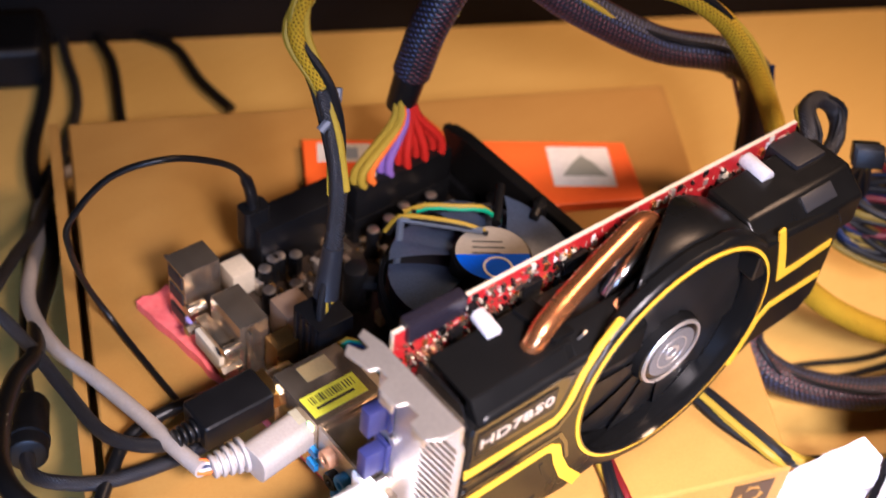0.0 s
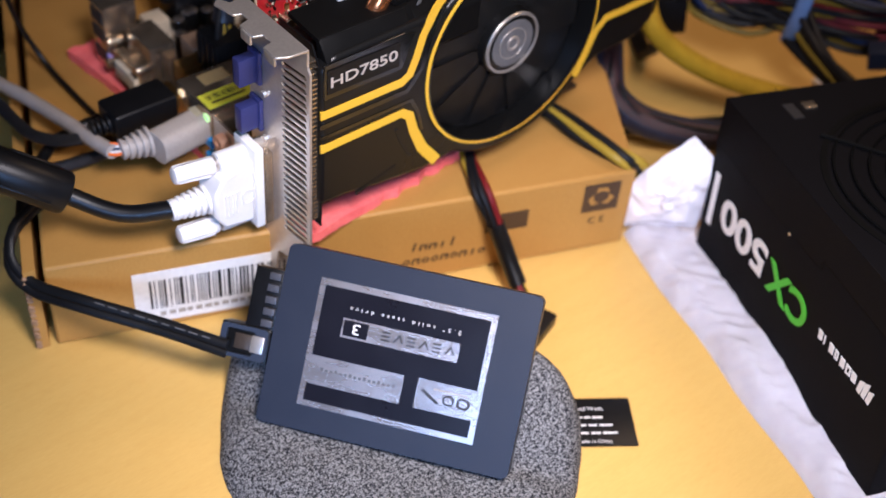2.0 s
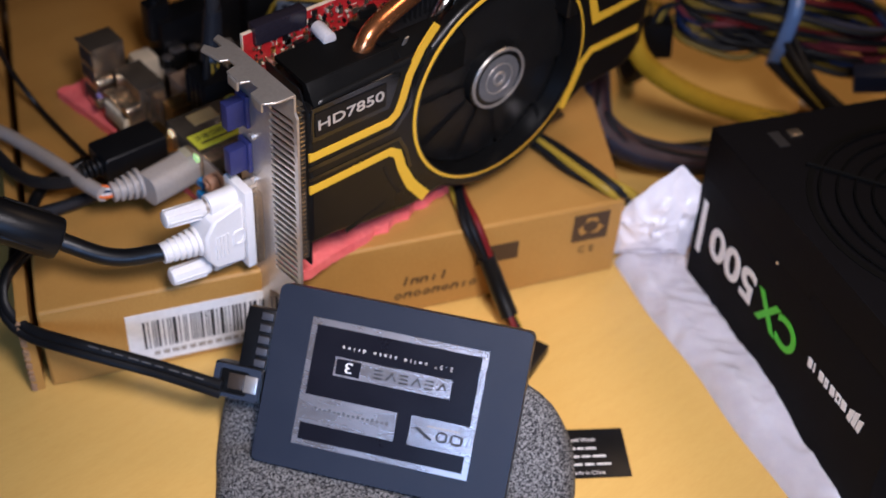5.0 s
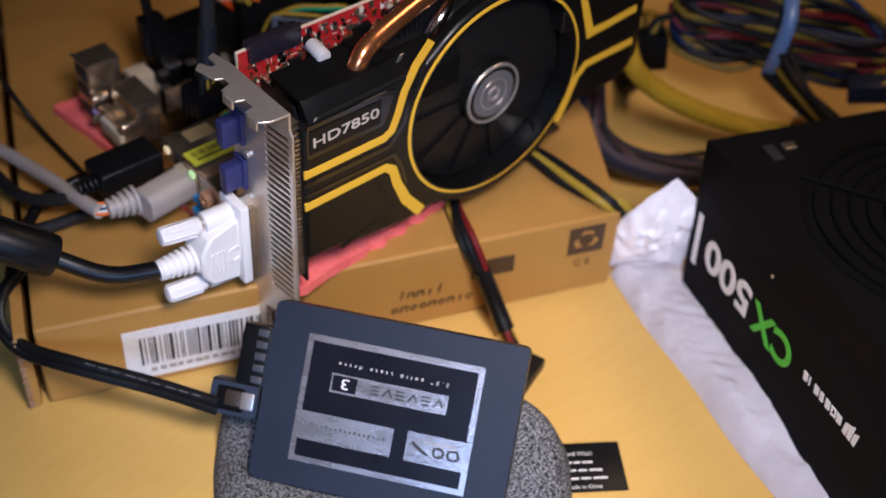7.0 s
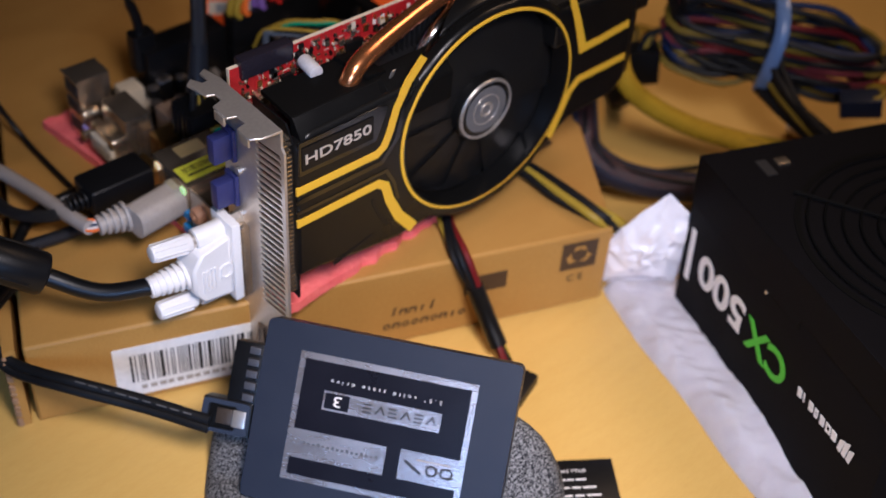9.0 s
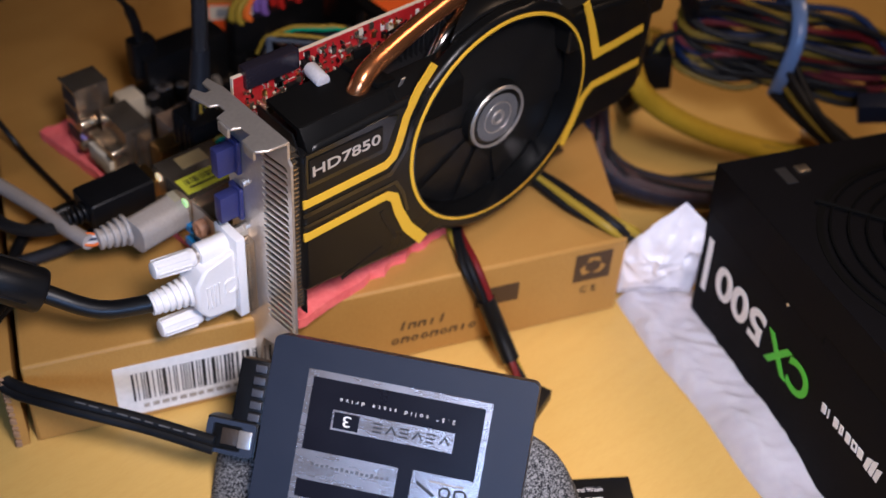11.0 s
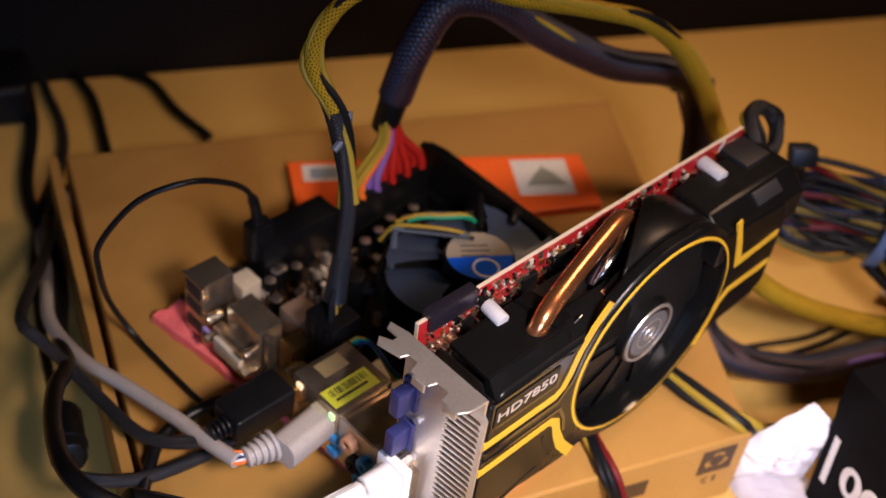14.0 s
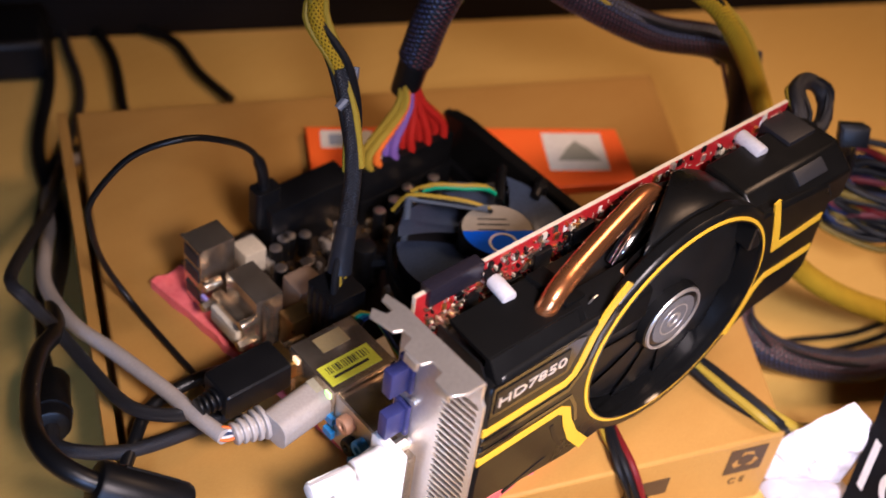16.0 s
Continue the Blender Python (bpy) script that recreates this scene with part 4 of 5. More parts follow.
# ---- solid state drive ----
SU, SV = Vector((0.588, -0.809, 0.028)), Vector((-0.524, -0.407, -0.748))
ssd = thing("solid_state_drive", "blue-grey flat drive with a silver and black label", "computer drive", m=metres(frame_of((-2.14, -3.81, 4.04), SU, -SV)))


def rounded(x0, y0, x1, y1, r, n=6):
    out = []
    for cx, cy, a0 in ((x1 - r, y1 - r, 0), (x0 + r, y1 - r, 90), (x0 + r, y0 + r, 180), (x1 - r, y0 + r, 270)):
        out += [(cx + r * math.cos(radians(a0 + 90 * k / n)), cy + r * math.sin(radians(a0 + 90 * k / n))) for k in range(n + 1)]
    return out


part("case", plate(rounded(-4.98, -3.49, 4.98, 3.49, 0.28), [], -0.9, 0.0, "xy"), SSD_BLUE, ssd, bevel=0.05)
lab = part("label", plate([(-3.5, -2.5), (3.45, -2.5), (3.45, 2.45), (-3.5, 2.45)], [], 0.0, 0.022, "xy"), LABEL_SILVER, ssd, "silver and black printed label")
FILM = surface("glossy_black_label", (0.007, 0.0065, 0.011), 0.3, scale=60, bump=0.0, spec=0.25)
part("black_field", plate([(-3.28, -2.28), (3.22, -2.28), (3.22, 2.2), (-3.28, 2.2)], [], 0.02, 0.03, "xy"), FILM, lab)
part("silver_field", box(-3.28, -1.62, 0.03, 0.4, -0.52, 0.036), LABEL_SILVER, lab)
part("silver_field", box(0.95, -1.62, 0.03, 3.22, -0.48, 0.036), LABEL_SILVER, lab)
part("silver_field", box(-2.35, 0.38, 0.03, 2.25, 1.12, 0.036), LABEL_SILVER, lab)
part("black_field", box(-2.28, 0.45, 0.034, -1.32, 1.05, 0.042), FILM, lab)


def drive_text(text, h, x, y, mat, wide=1.0, width=0.0, apart=1.0):
    return part("label_text", lettering(text, h, frame_of((x, y, 0.045), (-1, 0, 0), (0, -1, 0)), 0.003, 0.0, wide, width, apart=apart), mat, lab)


drive_text("3", 0.42, -1.58, 0.96, PAPER, 1.4)
drive_text('2.5" solid state drive', 0.155, 2.2, 1.58, PAPER, width=4.35, apart=1.9)
for k in range(6):  # the product mark, as plain thin strokes
    x0 = 1.72 - 0.5 * k
    if k % 2:
        for y in (0.58, 0.73, 0.88):
            part("stroke", box(x0, y, 0.036, x0 + 0.34, y + 0.055, 0.043), BLACK_INK, lab)
    else:
        part("stroke", ribbon([(x0, 0.6), (x0 + 0.2, 0.9), (x0 + 0.36, 0.62)], 0.06, 0.036, 0.043, "xy"), BLACK_INK, lab)
for k, (x0, x1) in enumerate(((2.55, 3.05), (2.0, 2.45))):  # the maker's mark, as plain loops and a slanted bar
    part("stroke", plate(rounded(x0, -1.3, x1, -0.88, 0.18), [rounded(x0 + 0.09, -1.22, x1 - 0.09, -0.96, 0.1)], 0.036, 0.043, "xy"), BLACK_INK, lab)
part("stroke", ribbon([(1.15, -0.88), (1.85, -1.28)], 0.12, 0.036, 0.043, "xy"), BLACK_INK, lab)
part("stroke", box(1.6, -0.8, 0.036, 2.9, -0.74, 0.041), LABEL_GREY, lab)
for k in range(16):
    part("stroke", box(-2.85 + 0.19 * k, -1.08, 0.036, -2.73 + 0.19 * k, -0.98 + 0.04 * (k % 3 == 0), 0.041), FAINT, lab)
for x, y in ((4.98, 2.2), (4.98, -2.2)):
    part("screw", rod((x - 0.1, y, -0.45), (x + 0.02, y, -0.45), 0.15, n=8), BLACK_INK, ssd)

power_plug = thing("power_connector", "black drive power connector plugged into the drive", "cable plug", m=metres(frame_of((-2.14, -3.81, 4.04), SU, -SV)))
part("body", box(-6.15, -0.05, -0.95, -5.0, 2.35, -0.1, 0.06), BLACK, power_plug)
CLIP_GREY = surface("grey_clip_plastic", (0.055, 0.056, 0.066), 0.4)
for k in range(5):
    part("wire_clip", box(-5.5, 0.1 + 0.46 * k, -0.12, -5.05, 0.38 + 0.46 * k, 0.1, 0.03), CLIP_GREY, power_plug, "grey wire clip")
sata = thing("data_cable", "flat black data cable with a latching plug on the drive", "cable", m=metres(frame_of((-2.14, -3.81, 4.04), SU, -SV)))
dplug = part("plug", box(-7.05, -1.35, -0.95, -5.05, 0.02, -0.05, 0.08), SATIN, sata, "dark blue-black latching plug")
part("plug_frame", plate(rounded(-7.0, -1.3, -5.1, -0.03, 0.15), [rounded(-6.75, -1.15, -5.6, -0.2, 0.1)], -0.06, 0.08, "xy"), surface("dark_blue_plastic", (0.03, 0.038, 0.06), 0.35), dplug)
part("latch", box(-5.72, -0.98, 0.0, -5.2, -0.32, 0.14, 0.04), STEEL, dplug, "bright steel latch")
# dark spring metal; its brown is a reflection put into the base colour
part("latch_spring", box(-6.4, -0.95, -0.04, -5.75, -0.35, 0.03, 0.02), surface("brown_reflection_steel", (0.10, 0.075, 0.055), 0.35, metal=0.6), dplug, "dark steel spring with a brown reflection in its colour")
to_drive = metres(frame_of((-2.14, -3.81, 4.04), SU, -SV)).inverted()


def in_frame(points, m):
    return [tuple((m @ (Vector(p) * CM)) / CM) for p in points]


for off in (0.0, 0.38):
    line = [(-6.6, 1.05, 3.35), (-8.1, 3.3, 3.55), (-10.1, 5.8, 3.9), (-11.3, 7.7, 4.0), (-11.55, 8.9, 4.6), (-10.9, 9.7, 5.2), (-9.8, 10.6, 5.0), (-8.6, 11.2, 4.85)]
    line = [(x - off * 0.35, y - off * 0.25, z - off * 0.8) for x, y, z in line]
    part("flat_lead", tube(in_frame(line, to_drive), 0.21, 12, 0.4, 0.6), RUBBER, sata)

# faint print along the flat lead
drive_space = frame_of((-2.14, -3.81, 4.04), SU, -SV).inverted()
for k in range(9):
    p, q = Vector((-6.9, 1.5, 3.40)), Vector((-10.0, 5.7, 3.9))
    c = p.lerp(q, 0.06 + k * 0.105)
    d = (q - p).normalized()
    m = frame_of(c + Vector((-0.07, -0.05, 0.125)), d, Vector((0.8, 0.6, 0.2)))
    part("print_bar", turn(turn(box(-0.16 - 0.05 * (k % 3), -0.03, -0.01, 0.16, 0.03, 0.012), m), drive_space), FAINT, sata)

# ---- mainboard ----
MZ = 5.05
main = thing("mainboard", "small dark computer mainboard with metal ports and a memory module", "mainboard", 6, 12, TOP + 0.45)
pcb = part("circuit_board", box(-1.9, 4.2, MZ - 0.17, 14.6, 19.9, MZ, 0.02), BROWN_PCB, main)
random.seed(3)
for k in range(330):
    x, y = random.uniform(-1.3, 14.0), random.uniform(6.0, 19.4)
    if 2.4 < x < 11.2 and 7.0 < y < 15.5 or x < 0.8 and y < 18.5:
        continue
    w, d = random.choice(((0.1, 0.2), (0.2, 0.1), (0.15, 0.15), (0.3, 0.3), (0.25, 0.5)))
    part("chip", box(x, y, MZ, x + w, y + d, MZ + random.choice((0.08, 0.12, 0.2))), random.choice((TIN, BLACK, CHOKE, CREAM, TIN, GOLD)), pcb)


def port(name, x0, y0, x1, y1, z1, label, z0=MZ):
    return part(name, box(x0, y0, z0, x1, y1, z1, 0.05), TIN, main, label)


usb = port("usb_housing", -2.75, 16.95, -1.15, 18.25, 8.35, "stacked tinned USB port housing")
for z in (5.4, 6.5, 7.4):
    part("port_mouth", box(-2.79, 17.1, z, -2.7, 18.1, z + 0.6), BLACK_INK, usb)
# the lavender stands for light reflected on the ports, put into the tongue's colour
part("port_tongue", box(-2.86, 16.5, 5.6, -2.7, 16.9, 6.1, 0.04), surface("lavender_reflection", (0.36, 0.30, 0.72), 0.4), usb, "port tongue with a lavender reflection in its colour")
part("port_lip", box(-2.85, 16.9, 8.25, -2.7, 18.3, 8.35), TIN, usb)
video = port("video_port", -2.2, 13.9, -0.95, 16.0, 7.75, "tinned video port housing")
part("port_face", box(-2.75, 13.95, 5.15, -2.2, 16.3, 6.6, 0.08), TIN, video)
part("port_insert", box(-2.95, 14.2, 5.5, -2.7, 16.0, 6.3, 0.05), CREAM, video)
for y in (13.85, 16.4):
    part("hex_post", rod((-3.1, y, 5.9), (-2.2, y, 5.9), 0.24, n=6, bev=0.04), TIN, video)
    part("hex_post", rod((-3.0, y, 7.0), (-2.2, y, 7.0), 0.22, n=12, bev=0.05), TIN, video)
part("shield_plate", box(-2.0, 13.5, MZ, -1.9, 13.75, 7.7), TIN, video)
part("side_box", box(-1.2, 12.9, MZ, -0.1, 13.75, 6.9, 0.04), GOLD, video, "brass coloured side of the port")
hd = port("digital_port", -2.5, 11.1, -0.9, 12.6, 6.5, "brass coloured digital port")
lan = port("network_port", -2.42, 8.55, 0.4, 11.35, 7.85, "tinned network and USB port housing")
part("side_label", box(-1.6, 10.35, 7.85, -0.35, 11.1, 7.87), surface("ochre_label", (0.36, 0.28, 0.12), 0.5), lan)
yl = part("serial_label", turn(box(-2.3, 8.85, 7.85, 0.0, 9.85, 7.875), pose(0, 0, 0, 0, 0, 0)), LIME, lan, "bright yellow-green label with a barcode")
random.seed(8)
x = -2.05
while x < -0.2:
    wd = random.choice((0.03, 0.05, 0.08))
    part("bar", box(x, 9.35, 7.874, x + wd, 9.7, 7.88), BLACK_INK, yl)
    x += wd + random.choice((0.04, 0.06, 0.09))
part("bar", box(-2.0, 9.1, 7.874, -0.4, 9.22, 7.88), BLACK_INK, yl)
part("lit_lamp", box(-2.5, 10.75, 7.35, -2.4, 11.05, 7.6), LED_AMBER, lan, "amber lit lamp")
part("lit_lamp", box(-2.5, 8.75, 7.35, -2.4, 9.05, 7.6), LED, lan, "green lit lamp")
for z in (5.4, 6.2):
    part("port_insert", box(-2.6, 8.4, z, -2.4, 8.9, z + 0.35), AQUA, lan, "light blue port tongue")
audio = part("audio_block", box(-2.2, 6.4, MZ, 0.3, 8.5, 7.6, 0.05), TIN, main, "audio jack block")
part("shield_face", plate([(6.3, 5.1), (8.6, 5.1), (8.6, 7.7), (6.3, 7.7)], [], -2.35, -2.25, "yz"), STEEL, audio)
for y, z, mt in ((7.7, 7.0, PEACH), (7.35, 6.1, BLACK), (6.75, 6.6, AQUA), (6.9, 5.6, AQUA)):
    part("jack", lathe([(0.13, -0.3), (0.16, -0.42), (0.34, -0.42), (0.38, -0.35), (0.38, 0.3)], 20, (0, 0, 0)), mt, audio).data.transform(FRAMES[main] @ metres(Matrix.Translation((-2.3, y, z)) @ Matrix.Rotation(radians(-90), 4, "Z")) @ FRAMES[main].inverted())
part("header", box(0.3, 8.6, MZ, 1.6, 10.6, 6.6, 0.05), CREAM, main)
# power choke, capacitors and heat spreader
part("choke", box(0.0, 14.0, MZ, 1.3, 15.3, 6.9, 0.1), CHOKE, main, "brown power choke")
part("choke", box(-0.3, 17.45, MZ, 0.75, 18.5, 6.35, 0.08), CREAM, main, "pale square chip block")
for x, y in ((1.1, 17.3), (1.7, 17.6), (0.6, 16.2), (1.7, 15.9), (2.0, 17.6), (2.6, 17.3), (6.9, 16.6), (7.5, 16.2), (7.9, 16.9), (8.5, 16.4), (5.9, 16.4), (9.3, 16.8)):
    h = 6.5 if x < 3 else 6.9
    cap = part("capacitor", rod((x, y, MZ), (x, y, h - 0.25), 0.3, n=18, bev=0.04), BLACK, main, "black capacitor with a silver top")
    part("capacitor_top", rod((x, y, h - 0.27), (x, y, h - 0.2), 0.27, n=18, bev=0.03), SILVER, cap)
part("slot", box(-0.4, 5.3, MZ, 9.0, 5.95, 6.05, 0.05), BLACK, main, "black expansion slot")
part("side_heatsink", box(1.3, 17.9, MZ, 5.6, 19.4, 7.6, 0.15), BLACK, main, "black edge heatsink")
dimm = part("memory_module", plate([(7.2, 5.5), (19.0, 5.5), (19.0, 8.05), (7.2, 8.05)], [], 11.55, 11.95, "yz"), BLACK, main, "black memory module standing on edge", bevel=0.05)
part("heat_spreader", plate([(7.5, 6.0), (18.7, 6.0), (18.7, 8.15), (17.6, 8.35), (9.0, 8.35), (7.5, 8.15)], [], 11.45, 12.05, "yz"), SATIN, dimm, bevel=0.05)
part("memory_slot", box(11.2, 6.4, MZ, 12.3, 19.5, 5.9, 0.05), BLACK, main)
part("memory_slot", box(12.6, 6.4, MZ, 13.6, 19.5, 5.9, 0.05), BLACK, main)
for y in (6.2, 19.3):
    part("slot_latch", box(11.35, y - 0.25, MZ, 12.15, y + 0.25, 7.0, 0.08), BLACK, main)
part("power_socket", box(5.7, 17.4, MZ, 10.9, 18.4, 6.4, 0.05), BLACK, main, "black main power socket")

# ---- processor cooler ----
cooler = thing("processor_cooler", "black processor fan cooler with a round grey and blue label", "cooling fan", 7, 11, MZ)
CX0, CY0 = 7.35, 10.8
part("heatsink", lathe([(0.0, 5.1), (3.6, 5.1), (3.9, 5.6), (3.9, 7.0), (0.0, 7.0)], 48, (CX0, CY0, 0), "z"), DARK_METAL, cooler)
frame_part = part("fan_frame", lathe([(4.35, 6.8), (4.35, 7.5), (4.15, 7.6), (4.1, 6.9)], 56, (CX0, CY0, 0), "z", closed=True), BLACK, cooler)
for k in range(4):
    a = radians(45 + 90 * k)
    p, q = (CX0 + 1.9 * math.cos(a), CY0 + 1.9 * math.sin(a)), (CX0 + 5.3 * math.cos(a), CY0 + 5.3 * math.sin(a))
    if k in (0, 3):
        part("strut", rod((p[0], p[1], 8.95), (CX0 + 4.2 * math.cos(a), CY0 + 4.2 * math.sin(a), 8.95), 0.2, n=8), BLACK, frame_part)
    part("foot_pin", rod((q[0], q[1], MZ), (q[0], q[1], 7.3), 0.5, n=16, bev=0.1), BLACK, cooler)
    part("foot_arm", rod((CX0 + 4.1 * math.cos(a), CY0 + 4.1 * math.sin(a), 6.6), (q[0], q[1], 6.4), 0.35, n=8), BLACK, cooler)
RAIL = surface("grey_blue_gloss", (0.10, 0.12, 0.16), 0.3)
part("frame_rail", rod((5.33, 14.07, 9.45), (7.6, 11.75, 9.45), 0.16, n=8), RAIL, cooler)
part("frame_post", rod((5.33, 14.07, 9.5), (5.3, 14.05, 6.4), 0.16, n=8), RAIL, cooler)
part("frame_rail", rod((6.1, 14.4, 9.2), (9.0, 12.9, 9.2), 0.14, n=8), BLACK, cooler)
cfan = part("fan", lathe([(0.0, 9.15), (1.5, 9.15), (1.58, 9.05), (1.6, 7.2), (0.0, 7.2)], 40, (CX0, CY0, 0), "z"), BLACK, cooler)
for k in range(7):
    bm = bmesh.new()
    rows = []
    for i in range(7):
        r = 1.55 + 2.45 * i / 6
        rows.append([bm.verts.new((CX0 + r * math.cos(a), CY0 + r * math.sin(a), 8.2 + (j / 6 - 0.5) * 0.9)) for j, a in [(j, 2 * math.pi * k / 7 + (j / 6 - 0.5) * 1.06 + 0.2 * i / 6) for j in range(7)]])
    fs = [bm.faces.new((rows[i][j], rows[i + 1][j], rows[i + 1][j + 1], rows[i][j + 1])) for i in range(6) for j in range(6)]
    bmesh.ops.solidify(bm, geom=fs, thickness=0.08)
    part("blade", bm, surface("blue_black_plastic", (0.11, 0.15, 0.26), 0.33, dark=(0.06, 0.085, 0.15), scale=25) if k == 0 else bpy.data.materials["blue_black_plastic"], cfan)
disc = [(CX0 + 1.46 * math.cos(radians(a)), CY0 + 1.46 * math.sin(radians(a))) for a in range(0, 360, 6)]
cut = lambda keep: [(x, y) for x, y in disc if keep((x - CX0) * 0.55 + (y - CY0) * 0.83)]
part("hub_label", plate(cut(lambda d: d > -0.1), [], 9.15, 9.17, "xy"), LABEL_GREY, cfan, "grey half of a round label")
part("hub_label", plate(cut(lambda d: d < 0.1), [], 9.15, 9.165, "xy"), BLUE, cfan, "blue half of a round label")
part("label_oval", lathe([(0.5, 0.0), (0.5, 0.03), (0.6, 0.03), (0.6, 0.0)], 28, (CX0 - 0.35, CY0 - 0.75, 9.16), "z"), PAPER, cfan)
for dx, dy, w in ((-0.3, 0.9, 1.2), (-0.5, 0.65, 1.3), (-0.7, 0.4, 1.1)):
    part("print_bar", turn(box(0, 0, 0, w, 0.07, 0.01), pose(CX0 + dx, CY0 + dy, 9.17, 0, 0, -35)), BLACK_INK, cfan)
for pts, cols in (([(5.9, 14.6, 9.1), (6.6, 14.1, 9.5), (7.6, 13.3, 9.55), (8.4, 12.8, 9.5), (9.2, 12.6, 8.6)], ("yellow", "green")), ([(5.1, 14.7, 8.4), (5.3, 14.15, 9.5), (6.0, 13.4, 9.68), (7.0, 12.35, 9.68), (7.7, 11.75, 9.4)], ("yellow", "black"))):
    for k, cname in enumerate(cols):
        part("fan_wire", tube([(x + 0.06 * k, y - 0.12 * k, z - 0.1 * k) for x, y, z in pts], 0.1, 8), WIRES[cname], cooler)

# thin signal wires looping beside the ports, and the cooler's black clip arm
for k, cname in enumerate(("yellow", "green", "teal", "blue")):
    d = 0.13 * k
    part("signal_wire", tube([(0.1 + d, 11.5 - d, 6.6), (0.25 + d, 11.4 - d, 7.4), (0.8 + 0.4 * d, 11.25 - d, 7.85), (1.1, 10.6 - d, 7.8), (1.15, 9.8 - d, 7.3), (1.3 + d, 9.2, 6.5)], 0.085, 8), WIRES[cname], main)
part("clip_arm", rod((11.15, 12.15, 6.0), (11.25, 12.25, 8.7), 0.36, 0.3, n=12, bev=0.08), BLACK, cooler)
part("clip_arm", rod((10.6, 11.9, 8.45), (11.6, 12.5, 8.55), 0.22, n=10, bev=0.06), BLACK, cooler)

# small bright parts between the ports and the power socket
random.seed(17)
for k in range(120):
    x, y = random.uniform(0.5, 4.6), random.uniform(12.9, 17.6)
    if random.random() < 0.4:
        x, y = random.uniform(5.6, 11.0), random.uniform(15.4, 17.2)
    w, h = random.choice(((0.14, 0.3), (0.22, 0.45), (0.1, 0.2), (0.3, 0.7)))
    part("solder_part", box(x, y, MZ, x + w, y + w * 1.3, MZ + h, 0.02), random.choice((STEEL, STEEL, CREAM, GOLD, BLACK)), pcb)
# ---- cables ----
def cable(name, label, line, r, mat, n=14, flat=1.0, step=0.35):
    ob = thing(name, label, "cable", *line[0])
    part("jacket", tube(line, r, n, step, flat), mat, ob)
    return ob


def strand(line, k, n, spread_by, seed=0):
    """One wire of a loose bundle that follows a line."""
    out = []
    for i, p in enumerate(line):
        a = 2 * math.pi * k / n + 0.5 * i + seed
        w = spread_by * (0.6 + 0.4 * math.sin(1.7 * i + k * 2.1 + seed))
        out.append((p[0] + w * math.cos(a), p[1] + w * math.cos(a + 2.0), p[2] + w * math.sin(a)))
    return out


# processor power lead: plug, shrink sleeve, braid
CPU = [(0.75, 12.65, 8.6), (0.9, 12.8, 9.4), (1.1, 12.8, 11.1), (1.3, 12.9, 13.7), (1.3, 13.3, 16.0), (1.1, 13.8, 17.8), (0.8, 14.9, 19.4), (1.5, 15.1, 20.8), (3.1, 15.0, 21.7), (5.9, 14.4, 21.9), (9.7, 13.6, 19.9), (14.5, 12.5, 18.1), (17.0, 11.4, 17.1), (19.5, 10.4, 14.7), (21.4, 9.0, 10.8), (20.6, 6.4, 8.2), (19.2, 4.4, 7.0), (20.1, 3.6, 5.5), (22.1, 2.0, 4.0), (24.5, 0.1, 3.0), (26.4, -1.8, 2.6), (27.5, -5.0, 2.6)]
lead = thing("processor_power_cable", "braided yellow and black power cable arching over the mainboard", "cable", 0.75, 12.6, 6.0)
part("plug", box(-0.25, 11.6, 5.6, 1.35, 13.3, 8.5, 0.1), BLACK, lead, "black square power plug")
for k in range(4):
    part("plug_ridge", box(-0.33, 11.75 + 0.4 * k, 6.6, -0.2, 11.95 + 0.4 * k, 8.4, 0.03), BLACK, lead)
for k, cname in enumerate(("black", "black", "yellow", "black", "yellow")):
    part("wire", tube([(0.1 + 0.22 * k, 12.1 + 0.12 * k, 8.3), (0.35 + 0.18 * k, 12.4 + 0.1 * k, 9.1), (0.75 + 0.1 * k, 12.7, 9.9)], 0.13, 8), WIRES[cname], lead)
part("shrink_sleeve", tube([(0.8, 12.7, 8.9), (0.95, 12.8, 9.6), (1.12, 12.8, 11.3)], lambda t: 0.5 - 0.12 * t, 16), surface("dark_grey_shrink", (0.014, 0.016, 0.022), 0.4), lead)
part("black_braid", tube(CPU[2:6], lambda t: 0.34 - 0.04 * t, 16), SLEEVE, lead, "black braided sleeve")
for k in range(6):
    line = strand(CPU[3:], k, 6, 0.27, 1.0)
    part("wire", tube(line, lambda t: 0.15 + 0.05 * t, 7), WIRES["black" if k in (2, 5) else "yellow"], lead)
part("yellow_braid", tube(CPU[5:], lambda t: 0.30 + 0.22 * min(1.0, 1.3 * t), 16), YELLOW_BRAID, lead, "yellow and black braided sleeve")
part("tie", tube([(0.75, 13.35, 16.4), (1.35, 13.4, 16.9), (1.7, 13.7, 17.6)], 0.16, 8), surface("clear_grey_tie", (0.12, 0.13, 0.16), 0.35), lead)

# main power loom
ATX = [(8.7, 18.6, 9.3), (8.9, 18.9, 10.3), (9.1, 18.6, 12.2), (9.5, 18.1, 14.9), (10.6, 17.6, 17.1), (12.4, 16.6, 17.1), (14.9, 15.5, 15.2), (18.6, 14.0, 12.9), (21.5, 12.6, 12.1), (23.1, 11.8, 11.1), (23.5, 11.2, 9.0), (22.8, 10.0, 6.5), (20.0, 7.4, 4.6), (17.9, 5.2, 3.9), (17.4, 4.1, 3.1), (18.4, 2.4, 2.2), (21.1, 0.3, 1.6), (23.4, -1.0, 1.9), (25.0, -2.2, 2.3), (26, -5, 2.6)]
